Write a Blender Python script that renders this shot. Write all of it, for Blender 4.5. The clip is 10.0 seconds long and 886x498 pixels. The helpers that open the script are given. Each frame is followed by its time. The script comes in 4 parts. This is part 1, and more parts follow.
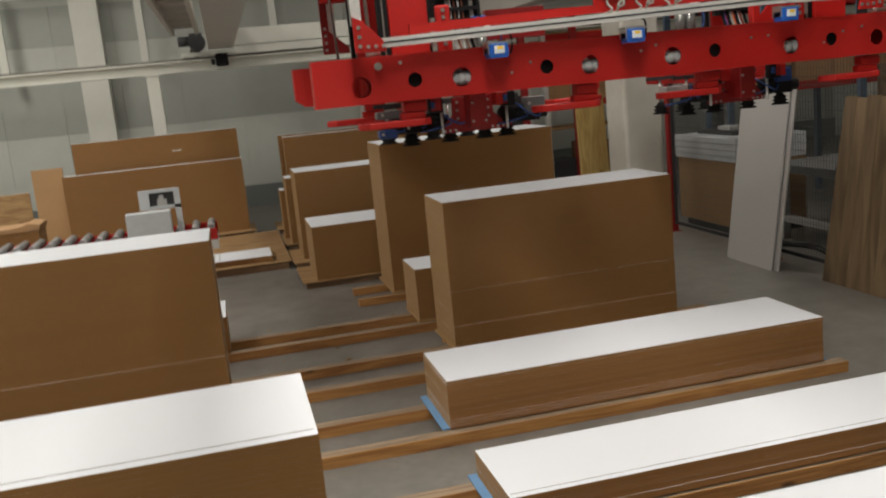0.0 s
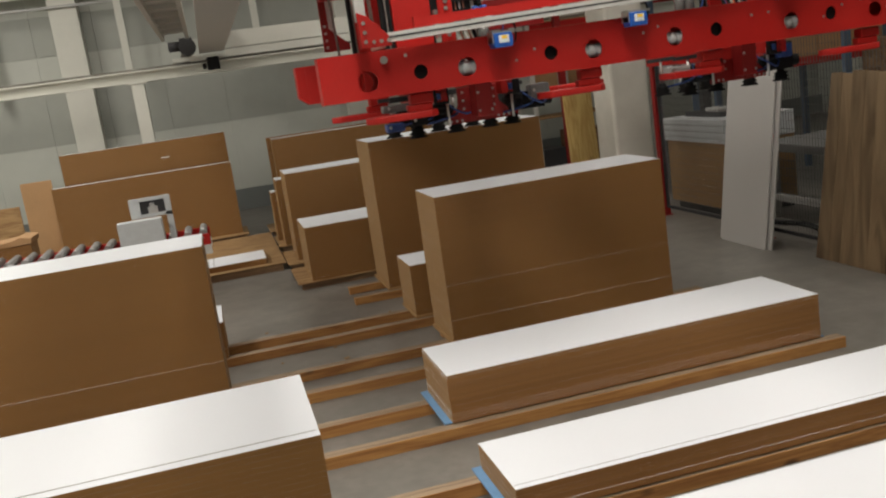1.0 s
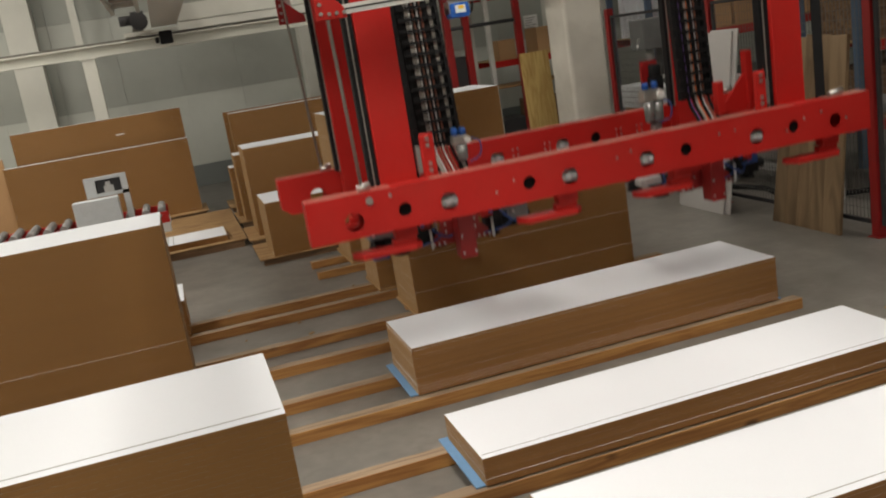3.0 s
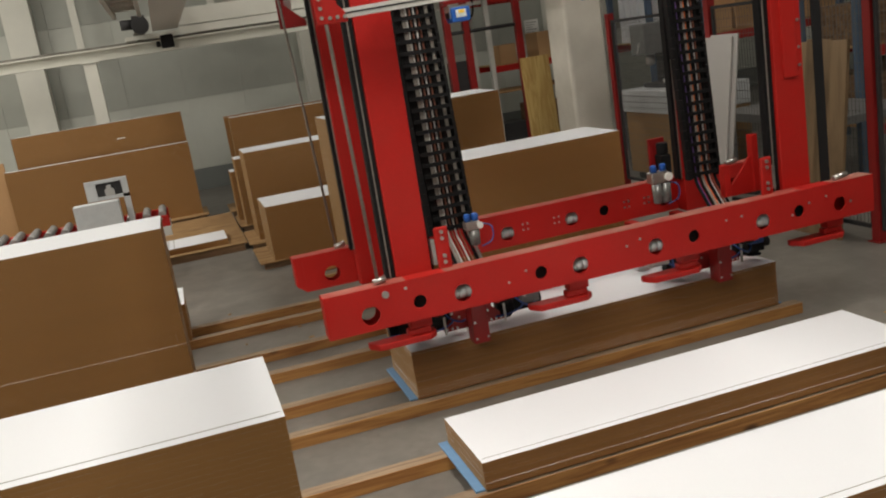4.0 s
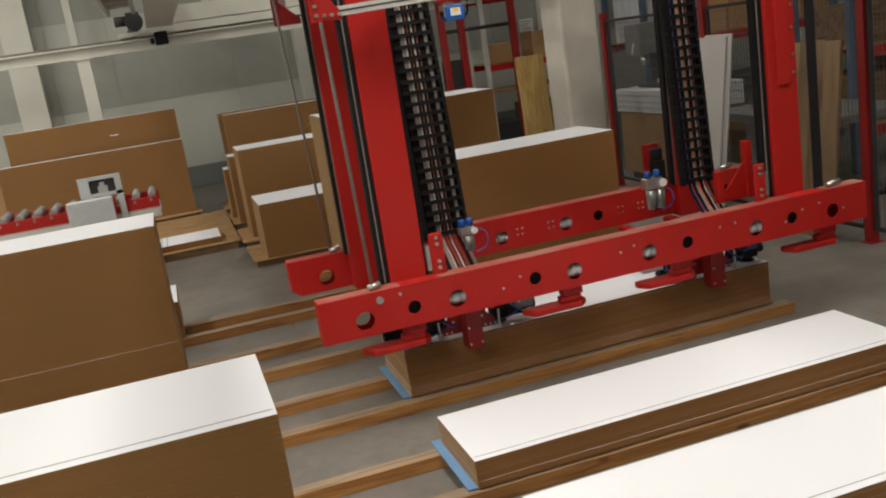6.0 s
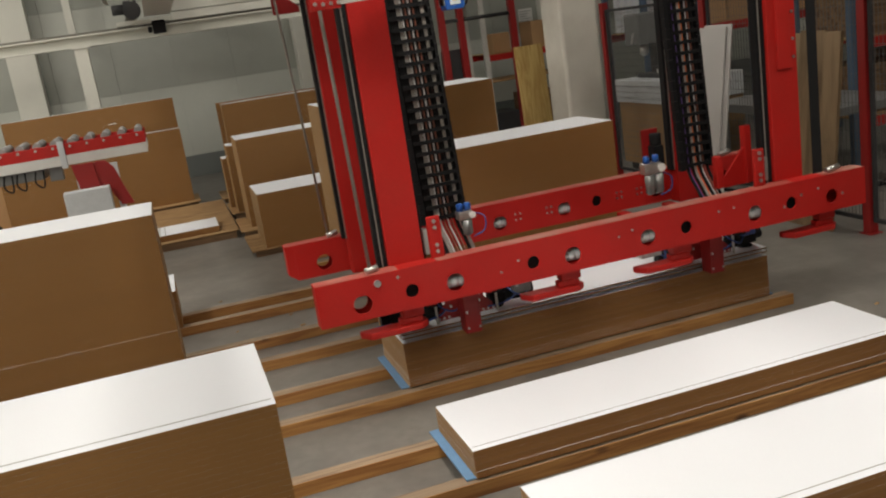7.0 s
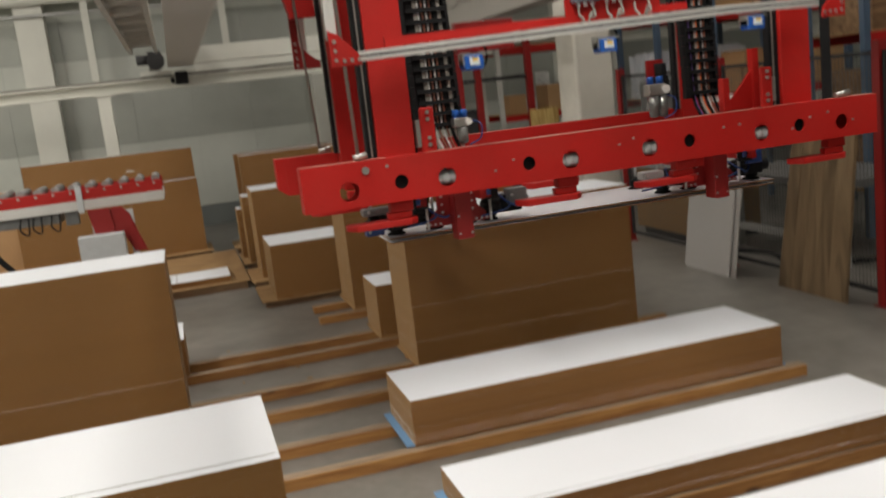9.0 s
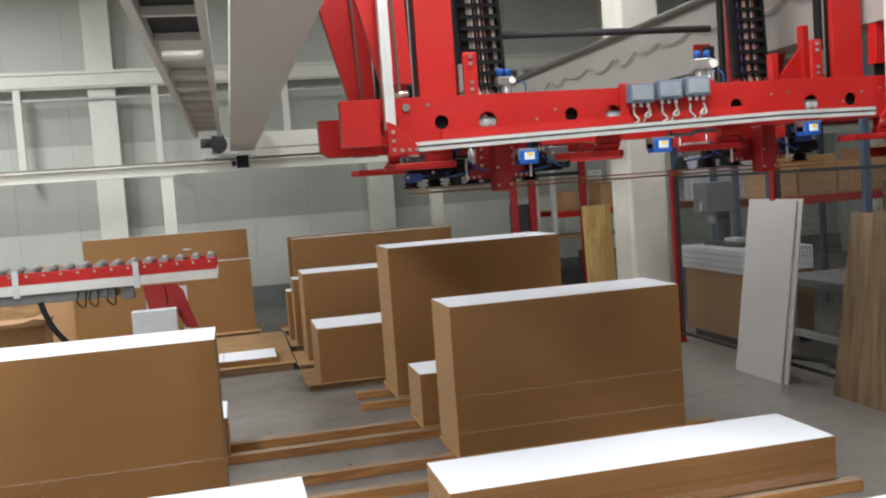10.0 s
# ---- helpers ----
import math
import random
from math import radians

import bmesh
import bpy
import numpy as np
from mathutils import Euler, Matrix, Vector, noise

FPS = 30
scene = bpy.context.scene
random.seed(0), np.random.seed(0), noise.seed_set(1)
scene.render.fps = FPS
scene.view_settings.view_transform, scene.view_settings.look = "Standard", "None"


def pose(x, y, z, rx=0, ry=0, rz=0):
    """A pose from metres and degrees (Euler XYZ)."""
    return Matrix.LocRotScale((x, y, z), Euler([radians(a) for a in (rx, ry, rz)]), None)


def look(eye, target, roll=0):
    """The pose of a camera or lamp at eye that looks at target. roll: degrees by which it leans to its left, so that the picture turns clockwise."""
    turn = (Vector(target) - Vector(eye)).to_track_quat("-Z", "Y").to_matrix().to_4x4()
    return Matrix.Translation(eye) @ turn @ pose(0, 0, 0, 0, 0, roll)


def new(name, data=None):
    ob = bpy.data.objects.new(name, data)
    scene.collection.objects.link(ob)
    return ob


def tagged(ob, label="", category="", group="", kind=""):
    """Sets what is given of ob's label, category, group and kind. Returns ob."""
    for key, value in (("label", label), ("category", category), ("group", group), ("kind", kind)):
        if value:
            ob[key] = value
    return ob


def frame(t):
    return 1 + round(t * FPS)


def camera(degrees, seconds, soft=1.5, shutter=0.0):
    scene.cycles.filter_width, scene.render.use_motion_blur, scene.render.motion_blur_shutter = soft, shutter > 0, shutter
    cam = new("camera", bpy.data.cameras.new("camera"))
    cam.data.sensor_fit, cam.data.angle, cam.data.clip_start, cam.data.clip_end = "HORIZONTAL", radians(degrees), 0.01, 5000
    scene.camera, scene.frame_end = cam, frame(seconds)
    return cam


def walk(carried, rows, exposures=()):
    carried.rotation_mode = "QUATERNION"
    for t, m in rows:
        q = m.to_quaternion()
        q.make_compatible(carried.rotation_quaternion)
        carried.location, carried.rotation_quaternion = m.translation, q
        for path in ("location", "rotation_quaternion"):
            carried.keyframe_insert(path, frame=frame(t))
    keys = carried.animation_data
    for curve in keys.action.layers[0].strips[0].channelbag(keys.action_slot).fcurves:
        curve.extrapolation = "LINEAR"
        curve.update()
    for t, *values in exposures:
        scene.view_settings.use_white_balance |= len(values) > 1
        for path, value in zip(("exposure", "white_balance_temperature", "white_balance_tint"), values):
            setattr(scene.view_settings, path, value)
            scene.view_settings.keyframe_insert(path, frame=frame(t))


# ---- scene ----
cam = camera(52.4, 10.0, soft=2.05, shutter=0.6)
PATH = [
    (0, (-1.19, -5.47, 2.349), (-0.752, -3.554, 1.98), -5.5),
    (0.5, (-1.192, -5.466, 2.353), (-0.744, -3.545, 2.02), -7.8),
    (1, (-1.188, -5.466, 2.35), (-0.739, -3.555, 1.967), -8.1),
    (1.5, (-1.182, -5.473, 2.357), (-0.721, -3.571, 1.944), -9.5),
    (2, (-1.18, -5.459, 2.348), (-0.709, -3.569, 1.894), -10.4),
    (2.5, (-1.179, -5.459, 2.358), (-0.667, -3.581, 1.897), -9.2),
    (4, (-1.177, -5.464, 2.356), (-0.662, -3.585, 1.908), -9.0),
    (4.5, (-1.177, -5.461, 2.354), (-0.657, -3.583, 1.903), -9.0),
    (5, (-1.177, -5.465, 2.357), (-0.658, -3.587, 1.904), -9.2),
    (5.5, (-1.175, -5.467, 2.355), (-0.652, -3.59, 1.904), -8.9),
    (7, (-1.177, -5.455, 2.35), (-0.65, -3.585, 1.876), -8.5),
    (7.5, (-1.177, -5.449, 2.346), (-0.652, -3.581, 1.859), -8.5),
    (8, (-1.18, -5.464, 2.354), (-0.657, -3.596, 1.868), -8.4),
    (8.5, (-1.178, -5.466, 2.354), (-0.651, -3.597, 1.874), -8.1),
    (9, (-1.182, -5.438, 2.347), (-0.654, -3.54, 2.0), -6.5),
    (9.5, (-1.194, -5.452, 2.347), (-0.711, -3.522, 2.144), -4.2),
    (10, (-1.2, -5.461, 2.34), (-0.749, -3.517, 2.203), -4.1),
]
walk(cam, [(t, look(eye, target, roll)) for t, eye, target, roll in PATH],
     exposures=[(0, -0.07, 6600, 10), (0.7, 0.02, 6650, 10), (2.5, 0.05, 6750, 10), (8.5, 0.03, 6750, 10), (9.0, 0.05, 6650, 10), (9.5, 0.43, 6450, 10), (10, 0.72, 5950, 10)])

# ---------------------------------------------------------------- light
WARM = (1.0, 0.955, 0.885)
world = bpy.data.worlds.new("hall_air")
scene.world = world
world.use_nodes = True
world.node_tree.nodes["Background"].inputs[0].default_value = (0.75, 0.78, 0.80, 1)
world.node_tree.nodes["Background"].inputs[1].default_value = 0.05
CEIL = 7.4
# Lamps out of view; (5.7, -2.0) is added to brighten the right floor.
LAMPS = [(-6.0, -7.0), (-6.0, -0.5), (-7.0, 8.4), (-2.2, -7.0), (-2.6, 6.0), (-0.2, -3.0), (5.7, -2.0)]
# Added fill that brightens the broad column, no known fixture.
FILL_LAMP = (3.6, 6.4)
LAMP_POWER = {(-6.0, -7.0): 410, (-6.0, -0.5): 240, (-2.2, -7.0): 80, (-2.6, 6.0): 95, (-7.0, 8.4): 350, FILL_LAMP: 70, (-0.2, -3.0): 290, (5.7, -2.0): 115}
for lx, ly in LAMPS + [FILL_LAMP]:
    ld = bpy.data.lights.new("tube_light", "AREA")
    ld.shape, ld.size, ld.size_y, ld.energy, ld.color = "RECTANGLE", 0.9, 5.0, LAMP_POWER.get((lx, ly), 300), WARM
    lo = new("tube_light", ld)
    lo.matrix_basis = pose(lx, ly, CEIL - 0.42)

# ---------------------------------------------------------------- materials


def mat(name, color, rough=0.5, metal=0.0, vary=0.08, scale=6.0, bump=0.0, bump_scale=60.0, stretch=(1, 1, 1), spec=0.5,
        dust=None, dust_amount=0.0, rand=0.0, emit=0.0):
    m = bpy.data.materials.new(name)
    m.use_nodes = True
    nt = m.node_tree
    n, l = nt.nodes, nt.links
    b = n["Principled BSDF"]
    b.inputs["Roughness"].default_value, b.inputs["Metallic"].default_value = rough, metal
    b.inputs["Specular IOR Level"].default_value = spec
    tc = n.new("ShaderNodeTexCoord")
    mp = n.new("ShaderNodeMapping")
    mp.inputs["Scale"].default_value = stretch
    l.new(tc.outputs["Object"], mp.inputs["Vector"])
    big = n.new("ShaderNodeTexNoise")
    big.inputs["Scale"].default_value, big.inputs["Detail"].default_value = scale, 6
    l.new(mp.outputs[0], big.inputs["Vector"])
    fine = n.new("ShaderNodeTexNoise")
    fine.inputs["Scale"].default_value, fine.inputs["Detail"].default_value = bump_scale, 4
    l.new(mp.outputs[0], fine.inputs["Vector"])
    mixn = n.new("ShaderNodeMath")
    mixn.operation = "ADD"
    l.new(big.outputs["Fac"], mixn.inputs[0])
    l.new(fine.outputs["Fac"], mixn.inputs[1])
    rng = n.new("ShaderNodeMapRange")
    rng.inputs["From Min"].default_value, rng.inputs["From Max"].default_value = 0.6, 1.4
    rng.inputs["To Min"].default_value, rng.inputs["To Max"].default_value = 1 - vary, 1 + vary
    l.new(mixn.outputs[0], rng.inputs["Value"])
    val = rng.outputs[0]
    if rand:
        oi = n.new("ShaderNodeObjectInfo")
        r2 = n.new("ShaderNodeMapRange")
        r2.inputs["To Min"].default_value, r2.inputs["To Max"].default_value = 1 - rand, 1 + rand
        l.new(oi.outputs["Random"], r2.inputs["Value"])
        mu = n.new("ShaderNodeMath")
        mu.operation = "MULTIPLY"
        l.new(val, mu.inputs[0])
        l.new(r2.outputs[0], mu.inputs[1])
        val = mu.outputs[0]
    mul = n.new("ShaderNodeVectorMath")
    mul.operation = "SCALE"
    mul.inputs[0].default_value = color
    l.new(val, mul.inputs["Scale"])
    out = mul.outputs[0]
    if dust:
        dn = n.new("ShaderNodeTexNoise")
        dn.inputs["Scale"].default_value, dn.inputs["Detail"].default_value = 3.5, 8
        l.new(tc.outputs["Object"], dn.inputs["Vector"])
        dr = n.new("ShaderNodeMapRange")
        dr.inputs["From Min"].default_value, dr.inputs["From Max"].default_value = 0.42, 0.72
        dr.inputs["To Max"].default_value = dust_amount
        l.new(dn.outputs["Fac"], dr.inputs["Value"])
        mx = n.new("ShaderNodeMix")
        mx.data_type = "RGBA"
        l.new(dr.outputs[0], mx.inputs["Factor"])
        l.new(out, mx.inputs["A"])
        mx.inputs["B"].default_value = (*dust, 1)
        out = mx.outputs["Result"]
    l.new(out, b.inputs["Base Color"])
    rr = n.new("ShaderNodeMapRange")
    rr.inputs["To Min"].default_value, rr.inputs["To Max"].default_value = max(rough - 0.08, 0.02), min(rough + 0.12, 1)
    l.new(big.outputs["Fac"], rr.inputs["Value"])
    l.new(rr.outputs[0], b.inputs["Roughness"])
    if bump:
        bp = n.new("ShaderNodeBump")
        bp.inputs["Strength"].default_value, bp.inputs["Distance"].default_value = bump, 0.01
        l.new(fine.outputs["Fac"], bp.inputs["Height"])
        l.new(bp.outputs[0], b.inputs["Normal"])
    if emit:
        b.inputs["Emission Color"].default_value = (*color, 1)
        b.inputs["Emission Strength"].default_value = emit
    return m


def wood(name, dark, light, along=(0.6, 9, 9), rough=0.65, knots=0.0, rand=0.1):
    """Sawn wood: rings drawn out along x, and a few dark knots."""
    m = mat(name, light, rough)
    nt = m.node_tree
    n, l = nt.nodes, nt.links
    b = n["Principled BSDF"]
    tc = n.new("ShaderNodeTexCoord")
    oi = n.new("ShaderNodeObjectInfo")
    off = n.new("ShaderNodeVectorMath")
    off.operation = "MULTIPLY_ADD"
    l.new(oi.outputs["Random"], off.inputs[0])
    off.inputs[1].default_value = (7, 5, 3)
    l.new(tc.outputs["Object"], off.inputs[2])
    mp = n.new("ShaderNodeMapping")
    mp.inputs["Scale"].default_value = along
    l.new(off.outputs[0], mp.inputs["Vector"])
    no = n.new("ShaderNodeTexNoise")
    no.inputs["Scale"].default_value, no.inputs["Detail"].default_value, no.inputs["Distortion"].default_value = 2.2, 8, 1.2
    l.new(mp.outputs[0], no.inputs["Vector"])
    ramp = n.new("ShaderNodeValToRGB")
    ramp.color_ramp.elements[0].position, ramp.color_ramp.elements[0].color = 0.36, (*dark, 1)
    ramp.color_ramp.elements[1].position, ramp.color_ramp.elements[1].color = 0.62, (*light, 1)
    l.new(no.outputs["Fac"], ramp.inputs[0])
    out = ramp.outputs[0]
    if knots:
        vo = n.new("ShaderNodeTexVoronoi")
        vo.inputs["Scale"].default_value = knots
        mp2 = n.new("ShaderNodeMapping")
        mp2.inputs["Scale"].default_value = tuple(0.45 if a == min(along) else 1.0 for a in along)
        l.new(off.outputs[0], mp2.inputs["Vector"])
        l.new(mp2.outputs[0], vo.inputs["Vector"])
        kr = n.new("ShaderNodeMapRange")
        kr.inputs["From Min"].default_value, kr.inputs["From Max"].default_value = 0.05, 0.12
        l.new(vo.outputs["Distance"], kr.inputs["Value"])
        mx = n.new("ShaderNodeMix")
        mx.data_type = "RGBA"
        l.new(kr.outputs[0], mx.inputs["Factor"])
        mx.inputs["A"].default_value = (*[c * 0.35 for c in dark], 1)
        l.new(out, mx.inputs["B"])
        out = mx.outputs["Result"]
    r2 = n.new("ShaderNodeMapRange")
    r2.inputs["To Min"].default_value, r2.inputs["To Max"].default_value = 1 - rand, 1 + rand
    l.new(oi.outputs["Random"], r2.inputs["Value"])
    sc = n.new("ShaderNodeVectorMath")
    sc.operation = "SCALE"
    l.new(out, sc.inputs[0])
    l.new(r2.outputs[0], sc.inputs["Scale"])
    l.new(sc.outputs[0], b.inputs["Base Color"])
    bp = n.new("ShaderNodeBump")
    bp.inputs["Strength"].default_value, bp.inputs["Distance"].default_value = 0.25, 0.004
    l.new(no.outputs["Fac"], bp.inputs["Height"])
    l.new(bp.outputs[0], b.inputs["Normal"])
    return m


M_FLOOR = mat("sealed_concrete", (0.184, 0.172, 0.155), 0.40, vary=0.24, scale=0.9, bump=0.05, bump_scale=14,
              dust=(0.095, 0.092, 0.085), dust_amount=0.5)
M_WALL = mat("white_wall_panel", (0.50, 0.52, 0.475), 0.45, vary=0.05, scale=0.7, bump_scale=4)
# Wall panel with the shade of runway and lighting put into its grey.
M_WALLG = mat("shade_grey_wall_panel", (0.355, 0.37, 0.335), 0.42, vary=0.06, scale=0.7, bump_scale=4)
M_PLINTH = mat("grey_plinth_paint", (0.16, 0.175, 0.17), 0.55, vary=0.1, scale=2)
M_WHITE_STEEL = mat("cream_painted_steel", (0.66, 0.66, 0.60), 0.45, vary=0.06, scale=3)
M_GIRDER = mat("grey_beige_painted_steel", (0.52, 0.51, 0.47), 0.5, vary=0.05, scale=2)
# Girder paint made darker, weaker light on the second girder in its colour.
M_GIRDER2 = mat("shaded_beige_paint", (0.33, 0.315, 0.285), 0.55, vary=0.08, scale=2)
M_CEIL = mat("ceiling_sheet", (0.6, 0.6, 0.58), 0.6, vary=0.05, scale=1)
M_RED = mat("red_machine_paint", (0.43, 0.0115, 0.009), 0.48, vary=0.10, scale=4, bump=0.03, bump_scale=90, spec=0.35,
            dust=(0.33, 0.05, 0.035), dust_amount=0.16)
M_REDTOP = mat("dusty_red_paint", (0.36, 0.055, 0.042), 0.75, vary=0.2, scale=9, dust=(0.36, 0.22, 0.17), dust_amount=0.7)
# Rack and post red; also a shaded copy of the machine red.
M_DARKRED = mat("dark_red_rack_and_shade_paint", (0.27, 0.010, 0.010), 0.45, vary=0.1, scale=4)
M_ALU = mat("anodised_aluminium", (0.68, 0.68, 0.66), 0.38, 0.25, vary=0.06, scale=8)
M_STEEL = mat("bright_steel", (0.55, 0.55, 0.53), 0.3, 0.9, vary=0.1, scale=20)
M_RAILDARK = mat("worn_rail_steel", (0.16, 0.15, 0.13), 0.5, 0.6, vary=0.2, scale=8)
M_BLACK = mat("black_plastic", (0.010, 0.010, 0.011), 0.6, vary=0.2, scale=10, spec=0.2)
M_RUBBER = mat("black_rubber", (0.014, 0.014, 0.015), 0.8, vary=0.2, scale=10, spec=0.2)
M_BLUE = mat("blue_sensor_plastic", (0.015, 0.10, 0.42), 0.35, vary=0.1, scale=10)
M_SCREEN = mat("pale_scanner_display", (0.75, 0.80, 0.85), 0.3, vary=0.1, scale=30)
M_YELLOW = mat("yellow_warning_label", (0.85, 0.55, 0.06), 0.4, vary=0.1, scale=30)
M_GREYBOX = mat("grey_box_plastic", (0.13, 0.16, 0.21), 0.4, vary=0.08, scale=12)
M_BOXLID = mat("blue_grey_lid", (0.27, 0.30, 0.34), 0.35, vary=0.15, scale=14)
M_GREYLID = mat("pale_grey_lid", (0.55, 0.58, 0.60), 0.4, vary=0.08, scale=12)
M_CABLE = mat("grey_cable", (0.35, 0.33, 0.30), 0.5, vary=0.2, scale=20)
M_CABLE_O = mat("orange_cable", (0.75, 0.16, 0.03), 0.45, vary=0.2, scale=20)
M_CABLE_W = mat("white_cable", (0.65, 0.66, 0.66), 0.4, vary=0.2, scale=20)
M_CABLE_B = mat("blue_hose", (0.022, 0.065, 0.24), 0.35, vary=0.2, scale=20)
M_CABLE_R = mat("dull_red_brown_cable", (0.26, 0.09, 0.055), 0.5, vary=0.2, scale=20)
M_CABLE_V = mat("violet_cable", (0.12, 0.06, 0.25), 0.45, vary=0.2, scale=20)
M_LAM = mat("white_melamine", (0.765, 0.797, 0.845), 0.5, vary=0.025, scale=1.2, bump=0.01, bump_scale=220, spec=0.3)
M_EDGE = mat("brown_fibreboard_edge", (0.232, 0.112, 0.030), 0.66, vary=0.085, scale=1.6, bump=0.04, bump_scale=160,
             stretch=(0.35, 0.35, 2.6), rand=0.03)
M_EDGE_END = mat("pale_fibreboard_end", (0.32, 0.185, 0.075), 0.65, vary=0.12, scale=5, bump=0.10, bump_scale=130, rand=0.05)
M_EDGE_LAYER = mat("layered_fibreboard_edge", (0.25, 0.118, 0.036), 0.66, vary=0.10, scale=2.2, bump=0.05, bump_scale=120,
                   stretch=(0.35, 0.6, 3), rand=0.08)
M_LINE = mat("dark_scored_line", (0.20, 0.20, 0.19), 0.6)
M_TIMBER = wood("sawn_pine_timber", (0.26, 0.108, 0.030), (0.43, 0.215, 0.065), (0.7, 11, 11), knots=4.2, rand=0.18)
M_TIMBERTOP = wood("dusty_timber_top", (0.20, 0.135, 0.085), (0.33, 0.245, 0.165), (0.7, 11, 11), knots=3.2, rand=0.12)
M_PLANK = wood("grey_brown_plank", (0.135, 0.088, 0.046), (0.27, 0.185, 0.104), (2.6, 2.6, 0.35), knots=2.6, rand=0.16)
M_YPLANK = wood("yellow_pine_board", (0.40, 0.25, 0.075), (0.56, 0.40, 0.15), (6, 6, 0.7), knots=1.6, rand=0.05)
M_PLY = wood("scuffed_plywood", (0.25, 0.135, 0.055), (0.42, 0.265, 0.12), (1.2, 6, 6), rand=0.15)
M_PALLET = wood("dark_pallet_wood", (0.10, 0.055, 0.025), (0.22, 0.13, 0.065), (0.8, 7, 7), rand=0.15)
M_BLUEFOAM = mat("pale_blue_foam", (0.13, 0.26, 0.44), 0.8, vary=0.1, scale=14, bump=0.1, bump_scale=120)
M_CARD = mat("brown_cardboard", (0.42, 0.25, 0.12), 0.75, vary=0.08, scale=4, bump=0.04, bump_scale=40, rand=0.1)
M_ROLLER = mat("zinc_roller", (0.27, 0.27, 0.265), 0.5, 0.3, vary=0.1, scale=14)
M_MESH = mat("dark_fence_wire", (0.12, 0.12, 0.115), 0.5, vary=0.1, scale=10)
M_TRACE = mat("bare_steel_cable", (0.30, 0.275, 0.25), 0.4, 0.5, vary=0.15, scale=20)
M_MACHINE = mat("worn_grey_machine_paint", (0.15, 0.155, 0.155), 0.45, vary=0.2, scale=9)
M_PAPER = mat("white_paper", (0.82, 0.82, 0.80), 0.7, vary=0.03, scale=5)
M_DARKGREY = mat("dark_grey_paint", (0.045, 0.045, 0.047), 0.6, vary=0.15, scale=6, spec=0.25)
M_GREYPAINT = mat("light_grey_paint", (0.42, 0.42, 0.41), 0.5, vary=0.08, scale=6)
M_RACKBLUE = mat("blue_rack_paint", (0.07, 0.11, 0.17), 0.5, vary=0.1, scale=6)
M_PALEUP = mat("pale_grey_upright_paint", (0.62, 0.62, 0.58), 0.5, vary=0.08, scale=6)
M_LAMPW = mat("lamp_diffuser", (1.0, 0.95, 0.86), 0.5, emit=3.4)
# White laminate greyed in its colour for the weak light at the fence.
M_DIMBOARD = mat("dimmed_white_laminate", (0.51, 0.50, 0.49), 0.5, vary=0.04, scale=1.5, bump=0.01, bump_scale=200)
M_COLUMN = mat("scuffed_white_paint", (0.74, 0.71, 0.64), 0.6, vary=0.06, scale=2, dust=(0.55, 0.51, 0.45), dust_amount=0.3)
M_GLASS = mat("clear_bowl_plastic", (0.20, 0.205, 0.20), 0.12, 0.35, vary=0.25, scale=18)

# ---------------------------------------------------------------- shaping helpers


def bx(bm, x0, x1, y0, y1, z0, z1, mi=0):
    v = [bm.verts.new(c) for c in ((x0, y0, z0), (x1, y0, z0), (x1, y1, z0), (x0, y1, z0),
                                   (x0, y0, z1), (x1, y0, z1), (x1, y1, z1), (x0, y1, z1))]
    fs = []
    for q in ((3, 2, 1, 0), (4, 5, 6, 7), (0, 1, 5, 4), (1, 2, 6, 5), (2, 3, 7, 6), (3, 0, 4, 7)):
        f = bm.faces.new([v[i] for i in q])
        f.material_index = mi
        fs.append(f)
    return v, fs


def rod(bm, p, q, r, seg=12, mi=0, r2=None, caps=True):
    p, q = Vector(p), Vector(q)
    d = (q - p).normalized()
    a = d.orthogonal().normalized()
    b = d.cross(a)
    r2 = r if r2 is None else r2
    rings = []
    for c, rr in ((p, r), (q, r2)):
        rings.append([bm.verts.new(c + a * rr * math.cos(2 * math.pi * i / seg) + b * rr * math.sin(2 * math.pi * i / seg)) for i in range(seg)])
    for i in range(seg):
        f = bm.faces.new((rings[0][i], rings[0][(i + 1) % seg], rings[1][(i + 1) % seg], rings[1][i]))
        f.material_index, f.smooth = mi, True
    if caps:
        for ring in (rings[0][::-1], rings[1]):
            f = bm.faces.new(ring)
            f.material_index = mi


def lathe(bm, c, prof, seg=16, mi=0):
    """A turned body about the upright axis through c: prof is a list of (radius, height)."""
    rings = []
    for r, h in prof:
        rings.append([bm.verts.new((c[0] + r * math.cos(2 * math.pi * i / seg), c[1] + r * math.sin(2 * math.pi * i / seg), c[2] + h)) for i in range(seg)])
    for k in range(len(rings) - 1):
        for i in range(seg):
            f = bm.faces.new((rings[k][i], rings[k][(i + 1) % seg], rings[k + 1][(i + 1) % seg], rings[k + 1][i]))
            f.material_index, f.smooth = mi, True
    bm.faces.new(rings[0][::-1]).material_index = mi
    bm.faces.new(rings[-1]).material_index = mi


def prism(bm, pts, y0, y1, mi=0):
    """A plate with the outline pts in x and z, from y0 to y1."""
    a = [bm.verts.new((x, y0, z)) for x, z in pts]
    b = [bm.verts.new((x, y1, z)) for x, z in pts]
    n = len(pts)
    fs = [bm.faces.new(a), bm.faces.new(b[::-1])]
    for i in range(n):
        fs.append(bm.faces.new((a[(i + 1) % n], a[i], b[i], b[(i + 1) % n])))
    for f in fs:
        f.material_index = mi


